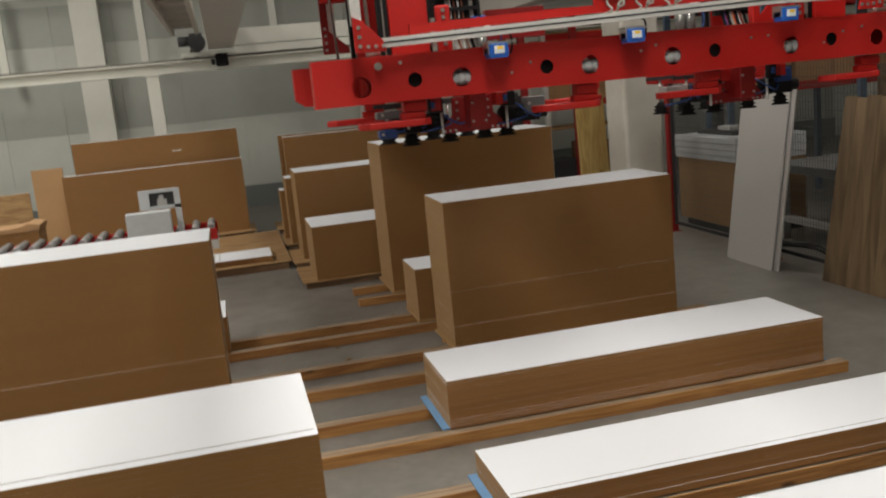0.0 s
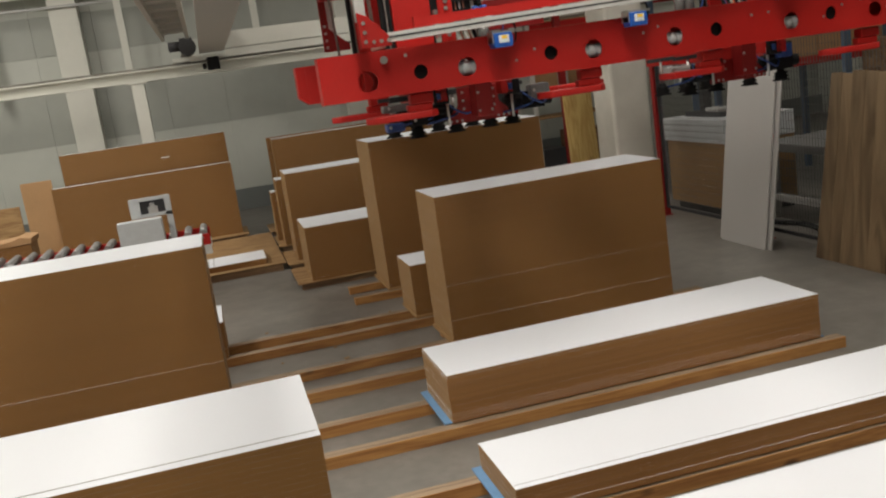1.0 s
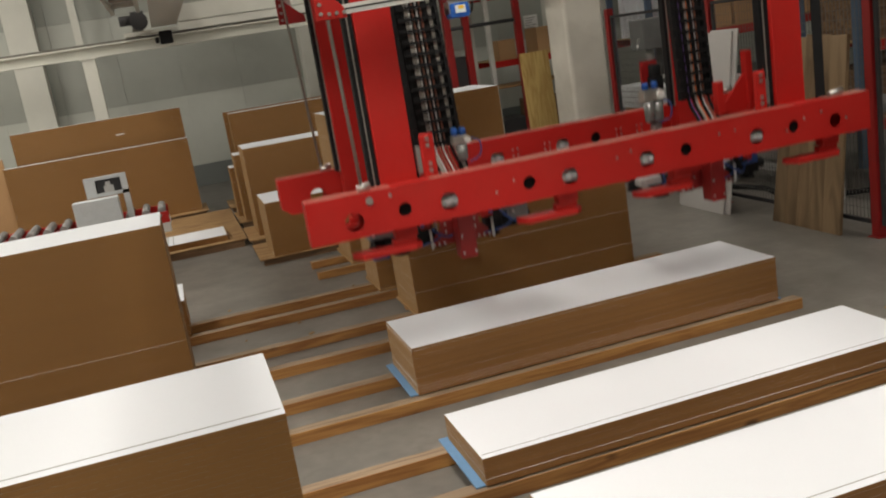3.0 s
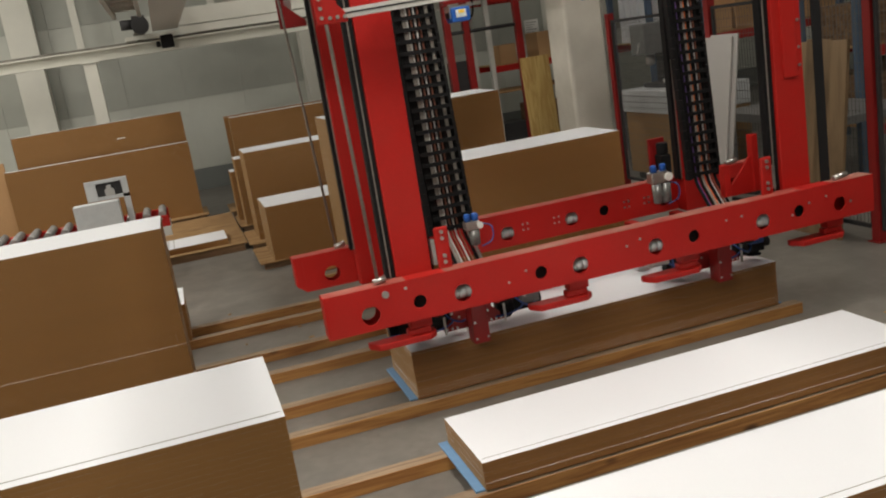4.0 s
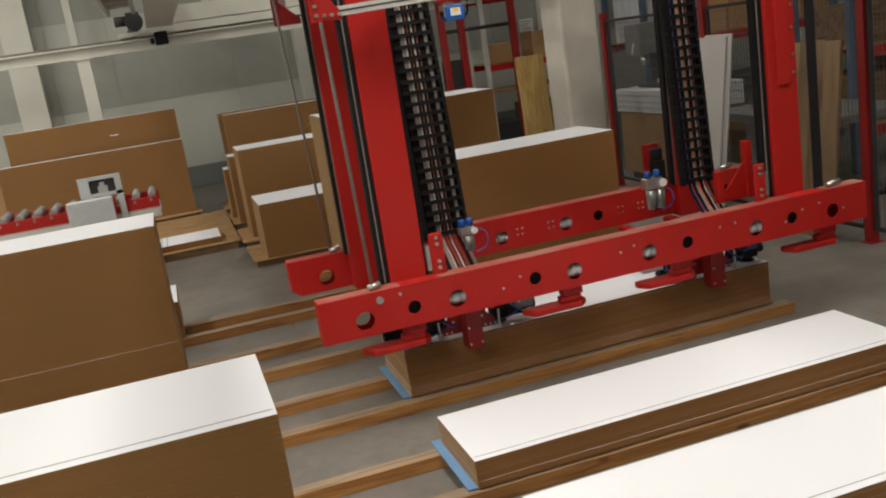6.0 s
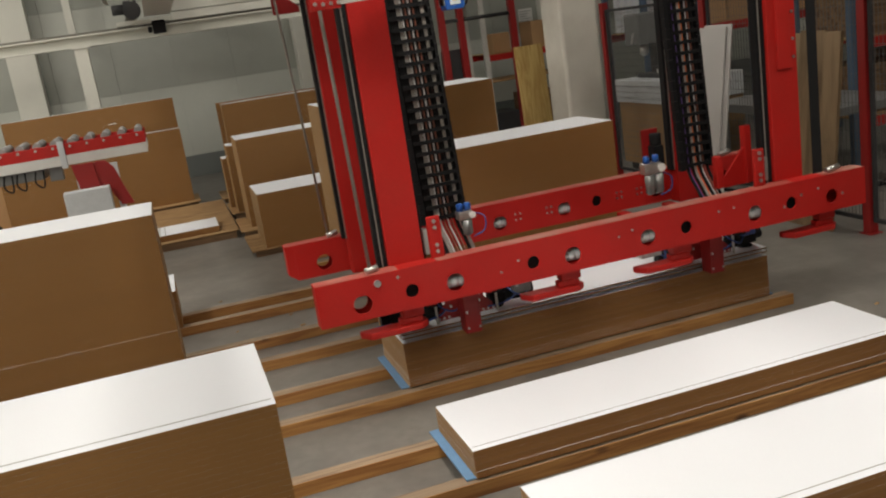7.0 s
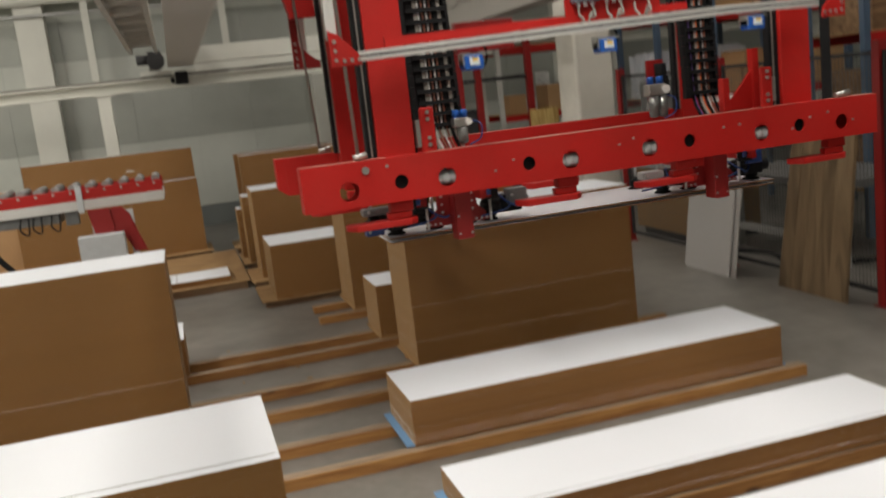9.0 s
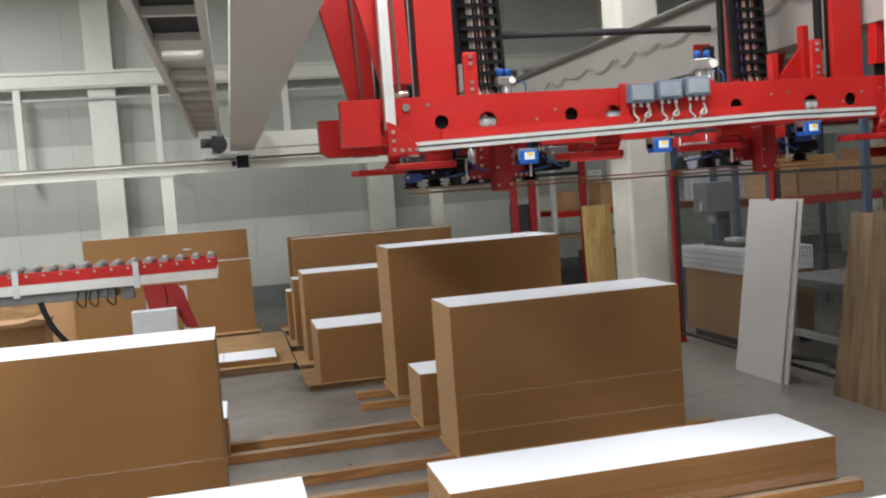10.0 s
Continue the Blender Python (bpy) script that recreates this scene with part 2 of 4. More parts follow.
def holed_plate(bm, x0, x1, z0, z1, y0, y1, holes, seg=24):
    """An upright plate along x with round holes through it; holes are (x, z, radius) in rising x."""
    edges = [x0]
    cells = []
    for cx, cz, r in holes:
        s = r * 1.25
        cells += [(edges[-1], cx - s, None), (cx - s, cx + s, (cx, cz, r))]
        edges.append(cx + s)
    cells.append((edges[-1], x1, None))
    for a, b, hole in cells:
        if hole is None:
            for y, flip in ((y0, False), (y1, True)):
                q = [bm.verts.new(c) for c in ((a, y, z0), (b, y, z0), (b, y, z1), (a, y, z1))]
                bm.faces.new(q[::-1] if flip else q)
            for z in (z0, z1):
                q = [bm.verts.new(c) for c in ((a, y0, z), (b, y0, z), (b, y1, z), (a, y1, z))]
                bm.faces.new(q)
            continue
        cx, cz, r = hole
        angs = [2 * math.pi * i / seg for i in range(seg)]
        for ex, ez in ((a, z0), (b, z0), (b, z1), (a, z1)):
            angs.append(math.atan2(ez - cz, ex - cx) % (2 * math.pi))
        angs = sorted(set(round(t, 6) for t in angs))

        def edge(t):
            dx, dz = math.cos(t), math.sin(t)
            k = min(((b - cx) / dx if dx > 1e-9 else (a - cx) / dx if dx < -1e-9 else 1e9),
                    ((z1 - cz) / dz if dz > 1e-9 else (z0 - cz) / dz if dz < -1e-9 else 1e9))
            return cx + dx * k, cz + dz * k
        rings = {}
        for y in (y0, y1):
            rings[y] = ([bm.verts.new((cx + r * math.cos(t), y, cz + r * math.sin(t))) for t in angs],
                        [bm.verts.new((edge(t)[0], y, edge(t)[1])) for t in angs])
        n = len(angs)
        for i in range(n):
            j = (i + 1) % n
            c0, e0 = rings[y0]
            c1, e1 = rings[y1]
            bm.faces.new((c0[i], e0[i], e0[j], c0[j]))
            bm.faces.new((c1[j], e1[j], e1[i], c1[i]))
            bm.faces.new((c0[j], c1[j], c1[i], c0[i]))
            if abs(e0[i].co.z - e0[j].co.z) < 1e-6:
                bm.faces.new((e0[i], e1[i], e1[j], e0[j]))
    for x in (x0, x1):
        q = [bm.verts.new(c) for c in ((x, y0, z0), (x, y1, z0), (x, y1, z1), (x, y0, z1))]
        bm.faces.new(q)


def tube(bm, pts, r, seg=8, mi=0, steps=6):
    """A bent cable through pts, rounded between them."""
    P = [Vector(p) for p in pts]
    P = [P[0] * 2 - P[1]] + P + [P[-1] * 2 - P[-2]]
    line = []
    for i in range(1, len(P) - 2):
        for s in range(steps):
            t = s / steps
            a, b, c, d = P[i - 1:i + 3]
            line.append(0.5 * ((2 * b) + (c - a) * t + (2 * a - 5 * b + 4 * c - d) * t * t + (3 * b - a - 3 * c + d) * t ** 3))
    line.append(P[-2])
    prev = None
    up = Vector((0.13, 0.31, 0.94))
    for i, p in enumerate(line):
        d = (line[min(i + 1, len(line) - 1)] - line[max(i - 1, 0)]).normalized()
        a = d.cross(up)
        a = a.normalized() if a.length > 1e-3 else d.orthogonal().normalized()
        b = d.cross(a)
        ring = [bm.verts.new(p + a * r * math.cos(2 * math.pi * k / seg) + b * r * math.sin(2 * math.pi * k / seg)) for k in range(seg)]
        if prev:
            for k in range(seg):
                f = bm.faces.new((prev[k], prev[(k + 1) % seg], ring[(k + 1) % seg], ring[k]))
                f.material_index, f.smooth = mi, True
        prev = ring


def mesh_of(bm, name, mats, bevel=0.0):
    if bevel:
        bmesh.ops.bevel(bm, geom=bm.edges[:], offset=bevel, segments=2, affect="EDGES", profile=0.5)
    bmesh.ops.recalc_face_normals(bm, faces=bm.faces[:])
    me = bpy.data.meshes.new(name)
    bm.to_mesh(me)
    bm.free()
    for m in (mats if isinstance(mats, (list, tuple)) else [mats]):
        me.materials.append(m)
    return me


def part(name, bm, material, parent=None, label="", bevel=0.0):
    ob = new(name, mesh_of(bm, name, material, bevel))
    if parent is not None:
        ob.parent = parent
    if label:
        ob["label"] = label
    return ob


def shape(*boxes):
    bm = bmesh.new()
    for b in boxes:
        bx(bm, *b)
    return bm


def thing(name, label, category, group="", at=(0, 0, 0), rz=0.0):
    e = new(name)
    e.empty_display_size = 0.2
    e.matrix_basis = pose(*at, 0, 0, rz)
    return tagged(e, label, category, group)


def structure(name, bm, material, label="", bevel=0.0):
    return tagged(part(name, bm, material, None, "", bevel), label, "", "", "structure")


# ---------------------------------------------------------------- setting
X0, X1, Y0, Y1 = -13.0, 14.0, -13.0, 14.8
bm = bmesh.new()
bx(bm, X0, X1, Y0, Y1, -0.3, 0.0)
structure("floor", bm, M_FLOOR, "grey sealed concrete hall floor with scuffs")
bm = bmesh.new()
bx(bm, X0, X1, Y0, Y1, CEIL, CEIL + 0.2)
for k in range(9):
    bx(bm, X0 + 0.1, X1 - 0.1, Y0 + 1.5 + 3 * k, Y0 + 1.7 + 3 * k, CEIL - 0.3, CEIL - 0.003)
structure("ceiling", bm, M_CEIL, "pale sheet hall ceiling with cross beams")
structure("wall_south", shape((X0, X1, Y0 - 0.3, Y0, 0, CEIL)), M_WALL, "plain pale hall wall")
structure("wall_west", shape((X0 - 0.3, X0, Y0, Y1, 0, CEIL)), M_WALL, "plain pale hall wall")
structure("wall_east", shape((X1, X1 + 0.3, Y0, Y1, 0, CEIL)), M_WALL, "plain pale hall wall")
wall_n = structure("wall_north", shape((X0, X1, Y1, Y1 + 0.3, 0, CEIL)), M_WALLG, "pale grey panelled hall wall")


def wall_panels():
    """Sandwich panels of the north wall, with recessed joints, in rows of two tones: grey stands for shade."""
    rows = [(0.455, 1.948, M_WALL), (1.95, 3.05, M_WALLG), (3.052, 3.75, M_WALL), (3.752, 4.55, M_WALLG), (4.552, CEIL - 0.31, M_WALL)]
    for z0, z1, m in rows:
        me = mesh_of(shape((0, 1.197, -0.05, -0.002, z0, z1)), "panel", m, 0.003)
        for k in range(22):
            p = new("panel", me)
            p.location = (X0 + 0.3 + 1.2 * k, Y1, 0)
            p.parent = wall_n


structure("baseboard", shape((X0, X1, Y1 - 0.07, Y1 - 0.003, 0, 0.45)), M_PLINTH, "dark grey painted wall plinth")

# columns and the crane runway before the north wall
for cx in (-9.4, -3.57, 2.1, 7.9):
    tagged(part("column", shape((cx - 0.27, cx + 0.27, Y1 - 0.50, Y1 - 0.08, 0, CEIL - 0.32)), M_WHITE_STEEL, None, "", 0.01),
           "white painted wall column", "column", "wall columns", "structure")


def runway(y, label):
    e = thing("crane_runway", label, "crane runway", "crane runways")
    for nm, z0, z1, d in (("flange", 2.91, 2.935, 0.14), ("flange", 3.085, 3.11, 0.14), ("web", 2.9355, 3.0845, 0.015)):
        part(nm, shape((X0 + 0.5, X1 - 0.5, y - d, y + d, z0, z1)), M_WHITE_STEEL, e, "cream painted steel")
    part("rail", shape((X0 + 0.5, X1 - 0.5, y - 0.04, y + 0.04, 3.1105, 3.15)), M_RAILDARK, e, "worn dark steel rail", 0.006)
    for k in range(5):
        px_ = -7.27 + 5.0 * k
        b = bmesh.new()
        bx(b, px_ - 0.11, px_ + 0.11, y - 0.11, y + 0.11, 0.012, 2.89)
        bx(b, px_ - 0.17, px_ + 0.17, y - 0.17, y + 0.17, 0.0, 0.012)
        bx(b, px_ - 0.16, px_ + 0.16, y - 0.14, y + 0.14, 2.8905, 2.9095)
        part("post", b, M_WHITE_STEEL, e)
    return e


runway(11.75, "cream steel crane runway on posts along the wall")
runway(-11.5, "cream steel crane runway on posts behind the stacks")


def wall_rail():
    e = thing("wall_girt", "white horizontal wall girt with struts", "wall girt")
    b = bmesh.new()
    bx(b, X0 + 0.1, X1 - 0.1, Y1 - 0.62, Y1 - 0.51, 4.86, 5.22)
    part("girt", b, M_WHITE_STEEL, e)
    for z in (4.90, 5.15):
        part("lip", shape((X0 + 0.1, X1 - 0.1, Y1 - 0.66, Y1 - 0.6205, z, z + 0.03)), M_WHITE_STEEL, e)
    part("pipe", shape((X0 + 0.1, X1 - 0.1, Y1 - 0.58, Y1 - 0.53, 4.63, 4.68)), M_GREYPAINT, e, "grey conduit")
    for k in range(9):
        q = -10.50 + 2.66 * k
        part("strut", shape((q - 0.07, q + 0.07, Y1 - 0.60, Y1 - 0.52, 3.1, 4.859)), M_WHITE_STEEL, e)


wall_rail()


def ceiling_light(lx, ly):
    e = thing("ceiling_light", "unseen long white ceiling light with a glowing diffuser", "ceiling light", "ceiling lights", (lx, ly, CEIL - 0.3))
    part("housing", shape((-0.5, 0.5, -2.6, 2.6, -0.07, 0.0)), M_WHITE_STEEL, e, "", 0.008)
    part("diffuser", shape((-0.46, 0.46, -2.55, 2.55, -0.10, -0.071)), M_LAMPW, e)
    return e


# Fixtures for all lamps, the added fill ones included.
for lx, ly in LAMPS + [FILL_LAMP]:
    ceiling_light(lx, ly)

# ---------------------------------------------------------------- timbers and stacks
TIMBERS = [(-2.68, -3.9, 3.0), (-2.12, -3.9, 3.0), (-1.42, -3.9, 3.02), (-0.895, -3.9, 3.0), (-0.065, -3.9, 2.96), (0.465, -3.9, 2.94),
           (1.24, -4.1, 2.0), (1.81, -3.9, 2.90), (2.69, -4.1, 2.2), (3.09, -4.1, 2.2), (4.06, 0.0, 2.7), (4.62, 0.02, 2.7),
           (1.60, -4.2, -1.55), (2.22, 0.5, 2.6), (-2.84, -3.9, -1.2)]
for i, (ty, a, b) in enumerate(TIMBERS):
    bm_ = shape((a, b, ty, ty + 0.10, 0.0, 0.082))
    for f in bm_.faces:
        f.material_index = 1 if f.calc_center_median().z > 0.08 else 0
    tagged(part("timber_beam", bm_, [M_TIMBER, M_TIMBERTOP], None, "", 0.004), "sawn pine bearer lying on the concrete floor", "timber", "floor bearers")


def stack(label, x0, x1, y0, y1, z0, z1, t=0.019, line=0.0, group="panel stacks", jit=0.0002, seed=1, step=0.0, ledges=(), edge=M_EDGE):
    """A pile of panels: white faces, brown edges."""
    e = thing("panel_stack", label, "panel stack", group, (x0, y0, z0))
    n = max(1, round((z1 - z0) / t))
    t = (z1 - z0) / n
    b = bmesh.new()
    v, fs = bx(b, 0, x1 - x0, 0, y1 - y0, 0.0001, t - 0.0001)
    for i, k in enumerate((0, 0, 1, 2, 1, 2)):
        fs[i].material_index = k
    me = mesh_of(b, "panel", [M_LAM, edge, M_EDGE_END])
    rs = random.Random(seed)
    dx = dy = 0.0
    for k in range(n):
        p = new("panel", me)
        p.parent = e
        if rs.random() < 0.12:
            dy = rs.uniform(-1, 1) * jit * 2.2
            dx = rs.uniform(-1, 1) * jit * 3
        p.location = (dx + rs.uniform(-1, 1) * jit * 0.5, dy + rs.uniform(-1, 1) * jit * 0.3, k * t)
        for lz in ledges:
            if z0 + k * t < lz - t / 2:
                p.location.y -= 0.005
        if step and k < 3:
            p.location = (rs.uniform(-1, 1) * 0.004, -0.0016 * (3 - k), k * t)
    if line:
        part("score_line", shape((0.01, x1 - x0 - 0.01, line, line + 0.004, z1 - z0 + 0.0002, z1 - z0 + 0.001)), M_LINE, e, "thin dark scored line")
    return e


def sheet(name, label, cat, x0, x1, y0, y1, z0, z1, m, bevel=0.003, group=""):
    return tagged(part(name, shape((x0, x1, y0, y1, z0, z1)), m, None, "", bevel), label, cat, group)


# the row of long stacks
PZ = 0.094
ATOP = 0.40
sheet("foam_sheet", "pale blue foam sheet under a panel stack", "foam sheet", -0.055, 2.84, 0.02, 0.71, 0.0825, PZ, M_BLUEFOAM, 0.003, "foam sheets")
stack("low stack of long white panels with brown edges", 0.0, 2.8, 0.0, 0.70, PZ, ATOP, seed=2, step=1, jit=0.0016, edge=M_EDGE_LAYER)
sheet("foam_sheet", "pale blue foam sheet under a panel stack", "foam sheet", -0.088, 2.78, -1.385, -0.715, 0.0825, PZ, M_BLUEFOAM, 0.003, "foam sheets")
stack("low stack of long white panels with a scored line", -0.035, 2.735, -1.405, -0.750, PZ, 0.248, line=0.045, seed=3, jit=0.0012, edge=M_EDGE_LAYER)
sheet("foam_sheet", "pale blue foam sheet under a panel stack", "foam sheet", -0.07, 2.82, -2.71, -2.03, 0.0825, PZ, M_BLUEFOAM, 0.003, "foam sheets")
stack("low stack of long white panels beside a tall pile", -0.025, 2.775, -2.73, -2.035, PZ, 0.35, line=0.045, seed=4, jit=0.001, edge=M_EDGE_LAYER)
stack("very tall pile of white panels with brown edges", -3.84, -1.033, -2.872, -2.236, 0.0825, 1.34, line=0.045, seed=5)
stack("tall narrow pile of panels standing on bearers", -4.19, -1.39, 1.10, 1.775, 0.0825, 1.379, seed=6, ledges=(0.527,))
stack("low pile of panels behind a tall pile", -4.1, -1.387, 2.72, 3.44, 0.0825, 0.425, seed=23)

# the row of tall stacks
sheet("base_board", "pale raw board under a panel stack", "board", 0.458, 2.56, 1.675, 2.39, 0.0825, 0.104, M_EDGE_END, 0.002)
stack("tall brown pile of panels with white top", 0.476, 2.537, 1.69, 2.375, 0.1045, 1.352, seed=7, ledges=(0.605, 0.287))
stack("small short pile of panels behind a tall pile", 0.397, 1.35, 2.76, 3.36, 0.1045, 0.60, seed=8)
sheet("base_board", "pale raw board under a panel stack", "board", 0.385, 1.37, 2.745, 3.38, 0.0825, 0.104, M_EDGE_END, 0.002)
sheet("base_board", "pale raw board under a panel stack", "board", 0.39, 2.40, 4.11, 5.02, 0.0825, 0.104, M_EDGE_END, 0.002)
stack("tallest brown pile of panels with white top", 0.41, 2.375, 4.13, 4.93, 0.1045, 1.722, seed=9)


def pallet(label, x0, x1, y0, y1, top=0.085):
    e = thing("pallet", label, "pallet", "pallets", (x0, y0, 0))
    w, d = x1 - x0, y1 - y0
    part("deck", shape((0, w, 0, d, top - 0.014, top)), M_PLY, e, "scuffed plywood deck", 0.002)
    for k in range(3):
        yy = 0.03 + k * (d - 0.16) / 2
        part("runner", shape((0.04, w - 0.04, yy, yy + 0.10, 0.0, top - 0.0145)), M_PALLET, e)
    return e


pallet("plywood covered pallet under a panel pile", -0.49, 2.2, 5.32, 6.4)
stack("knee-high pile of panels with white top on a pallet", -0.31, 1.9, 5.37, 6.29, 0.0852, 0.745, seed=10)
pallet("plywood covered pallet under a panel pile", -0.49, 2.4, 6.72, 7.85)
stack("waist-high pile of panels with white top on a pallet", -0.325, 2.3, 6.95, 7.75, 0.0852, 1.29, seed=11)
pallet("plywood covered pallet under a panel pile", -0.48, 2.4, 8.35, 9.5)
stack("low pile of panels partly hidden behind other piles", -0.44, 2.2, 8.98, 9.4, 0.0852, 0.86, seed=22)
stack("pile of panels partly hidden behind another pile", -0.375, 2.2, 8.4, 8.9, 0.0852, 1.095, seed=12)
pallet("plywood covered pallet under a panel pile", -0.50, 2.8, 10.1, 11.1)
stack("tall pile of panels near the wall", -0.21, 2.62, 10.25, 10.55, 0.0852, 1.63, seed=13)
stack("thin upright pile of panels near the wall", -0.275, 2.60, 10.6, 10.7, 0.0852, 1.655, seed=14)
pallet("wide scuffed plywood pallet on the floor", -2.2, -0.51, 6.85, 9.9, 0.11)
b = bmesh.new()
v, fs = bx(b, -1.75, -0.755, 7.0, 7.74, 0.1105, 0.19)
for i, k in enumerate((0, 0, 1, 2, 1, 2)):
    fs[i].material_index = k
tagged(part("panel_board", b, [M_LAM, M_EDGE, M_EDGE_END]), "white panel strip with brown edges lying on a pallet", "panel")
for q in (-1.54, -1.47):
    sheet("edge_mark", "thin dark strap across a white panel strip", "strap", q, q + 0.008, 7.01, 7.73, 0.1905, 0.192, M_LINE, 0.0, "panel straps")
pallet("plywood pallet under piles by the wall", -4.3, -0.85, 10.2, 11.2, 0.11)
stack("wide brown pile of panels with white top by the wall", -3.86, -0.945, 10.45, 10.62, 0.1105, 1.352, seed=15)
e = stack("taller brown pile of panels leaning close to the wall", -3.69, -0.955, 10.80, 10.98, 0.1105, 1.86, seed=16)
part("paper_label", shape((1.62, 1.76, -0.004, -0.002, 1.46, 1.475)), M_PAPER, e, "small pale paper label")
sheet("cardboard_sheet", "plain pale brown cardboard sheet standing by the piles", "cardboard sheet", -4.36, -3.87, 10.68, 10.72, 0.0, 1.50, M_CARD)
sheet("plywood_offcut", "pale plywood offcut standing on edge", "board", -4.95, -4.10, 8.98, 9.01, 0.0, 1.27, M_PLY)
stack("brown pile of boards with pale top on the floor", -5.1, -3.66, 6.95, 7.45, 0.0, 0.93, seed=17)
b = bmesh.new()
prism(b, [(-5.1, 0.931), (-3.9, 0.931), (-3.64, 0.935), (-3.63, 1.005), (-3.78, 1.035), (-3.86, 0.995), (-4.02, 0.985), (-5.1, 0.985)], 6.93, 7.47)
tagged(part("cardboard_wrap", b, [M_CARD], None, "", 0.006), "crumpled pale cardboard lying on a pile of boards", "cardboard")
for cx, cy, w in ((-0.45, 2.62, 0.035), (-0.41, 2.20, 0.05), (-1.02, 3.62, 0.03), (0.25, 3.5, 0.025), (-0.95, 2.45, 0.02), (3.35, -0.45, 0.03)):
    b = bmesh.new()
    prism(b, [(0, 0.0), (w, 0.002), (w * 0.9, 0.012), (w * 0.2, 0.008)], 0, w * 0.6)
    ob = tagged(part("wood_chip", b, M_PLY), "small pale wood chip on the concrete floor", "wood chip", "floor litter")
    ob.location = (cx, cy, 0.0)

# ---------------------------------------------------------------- roller conveyor on a lift


def conveyor():
    e = thing("roller_conveyor", "red roller conveyor with zinc rollers on a lift", "conveyor", "", (-1.42, 5.95, 1.66))
    L, W = 5.2, 0.68
    for y in (0.0, W):
        b = shape((-L, 0, y, y + 0.03, -0.12, 0.015))
        part("side_frame", b, M_RED, e, "red painted side frame", 0.004)
        b = shape((-L, 0.0, y - 0.012, y + 0.042, -0.235, -0.122))
        bx(b, -L, 0, y - 0.016, y - 0.012, -0.185, -0.172)
        part("profile", b, M_ALU, e, "grooved aluminium profile")
    b = bmesh.new()
    rod(b, (0, 0.031, 0.022), (0, W - 0.001, 0.022), 0.047, 16)
    me = mesh_of(b, "roller", M_ROLLER)
    for k in range(27):
        r = new("roller", me)
        r.parent = e
        r.location = (-0.07 - k * 0.19, 0, 0)
    b = bmesh.new()
    rod(b, (0, -0.012, 0), (0, 0.0, 0), 0.016, 8)
    me = mesh_of(b, "axle_end", M_STEEL)
    for k in range(27):
        a = new("axle_end", me)
        a.parent = e
        a.location = (-0.09 - k * 0.19, 0, -0.02)
    for k in (0.95, 2.3):
        part("clamp", shape((-k - 0.035, -k + 0.035, -0.035, -0.017, -0.27, 0.05)), M_GREYLID, e, "pale sensor bracket", 0.004)
    b = bmesh.new()
    prism(b, [(-0.88, -0.24), (-0.64, -0.24), (-0.60, -0.62), (-0.82, -0.62)], -0.12, -0.09)
    part("lift_plate", b, M_DARKRED, e, "red steel lift plate", 0.004)
    b = bmesh.new()
    prism(b, [(-0.66, -0.27), (-0.60, -0.24), (-0.50, -0.25), (-0.42, -0.34), (-0.36, -0.56), (-0.28, -0.80), (-0.42, -0.80), (-0.50, -0.62), (-0.66, -0.60)], -0.085, -0.045)
    part("lift_arm", b, M_DARKRED, e, "dark red steel lift arm", 0.006)
    b = bmesh.new()
    for k in range(3):
        q = -1.62 + 0.17 * k - 0.03 * (k % 2)
        tube(b, [(q, -0.01, -0.25), (q - 0.02, -0.03, -0.38), (q + 0.06, -0.02, -0.44), (q + 0.08, 0.0, -0.25)], 0.010, 6)
    part("cable_loops", b, M_RUBBER, e, "black looped cables")
    b = bmesh.new()
    bx(b, -2.6, -1.2, 0.05, 0.45, -0.36, -0.24)
    bx(b, -1.15, -1.0, 0.05, 0.2, -0.40, -0.24)
    part("drive_box", b, M_MACHINE, e, "grey drive housing", 0.01)
    b = bmesh.new()
    tube(b, [(-2.05, -0.01, -0.34), (-2.0, -0.03, -0.5), (-1.92, -0.03, -0.68), (-1.8, 0, -0.85)], 0.035)
    part("cable", b, M_RUBBER, e, "black hanging cable")
    b = bmesh.new()
    tube(b, [(-0.85, 0, -0.25), (-0.80, -0.02, -0.33), (-0.72, 0, -0.36), (-0.70, 0.02, -0.26)], 0.02)
    part("cable", b, M_RUBBER, e, "black hanging cable")
    return e


conv = conveyor()
e = thing("control_box", "white control box with a camera housing on a stand", "control box", "", (-2.16, 5.72, -0.03))
part("front_box", shape((-0.28, 0.235, -0.06, 0.10, 0.80, 1.16)), M_GREYLID, e, "off-white enclosure", 0.012)
part("post", shape((-0.04, 0.04, 0.0, 0.08, 0.03, 0.80)), M_DARKGREY, e)
b = bmesh.new()
for q in ((-0.12, 0.36, 0.16, 0.20, 1.16, 1.20), (-0.12, 0.36, 0.16, 0.20, 1.36, 1.40), (-0.12, 0.0, 0.16, 0.20, 1.201, 1.359), (0.29, 0.36, 0.16, 0.20, 0.75, 1.359)):
    bx(b, *q)
part("frame", b, M_GREYLID, e, "off-white window frame")
b = bmesh.new()
bx(b, 0.09, 0.20, 0.17, 0.20, 1.2, 1.28)
bx(b, 0.115, 0.17, 0.175, 0.20, 1.2805, 1.325)
part("lens", b, M_GREYPAINT, e)
part("back_plate", shape((-0.005, 0.295, 0.205, 0.215, 1.20, 1.36)), M_DARKGREY, e, "dark inner plate")

# ---------------------------------------------------------------- bridge with two girders


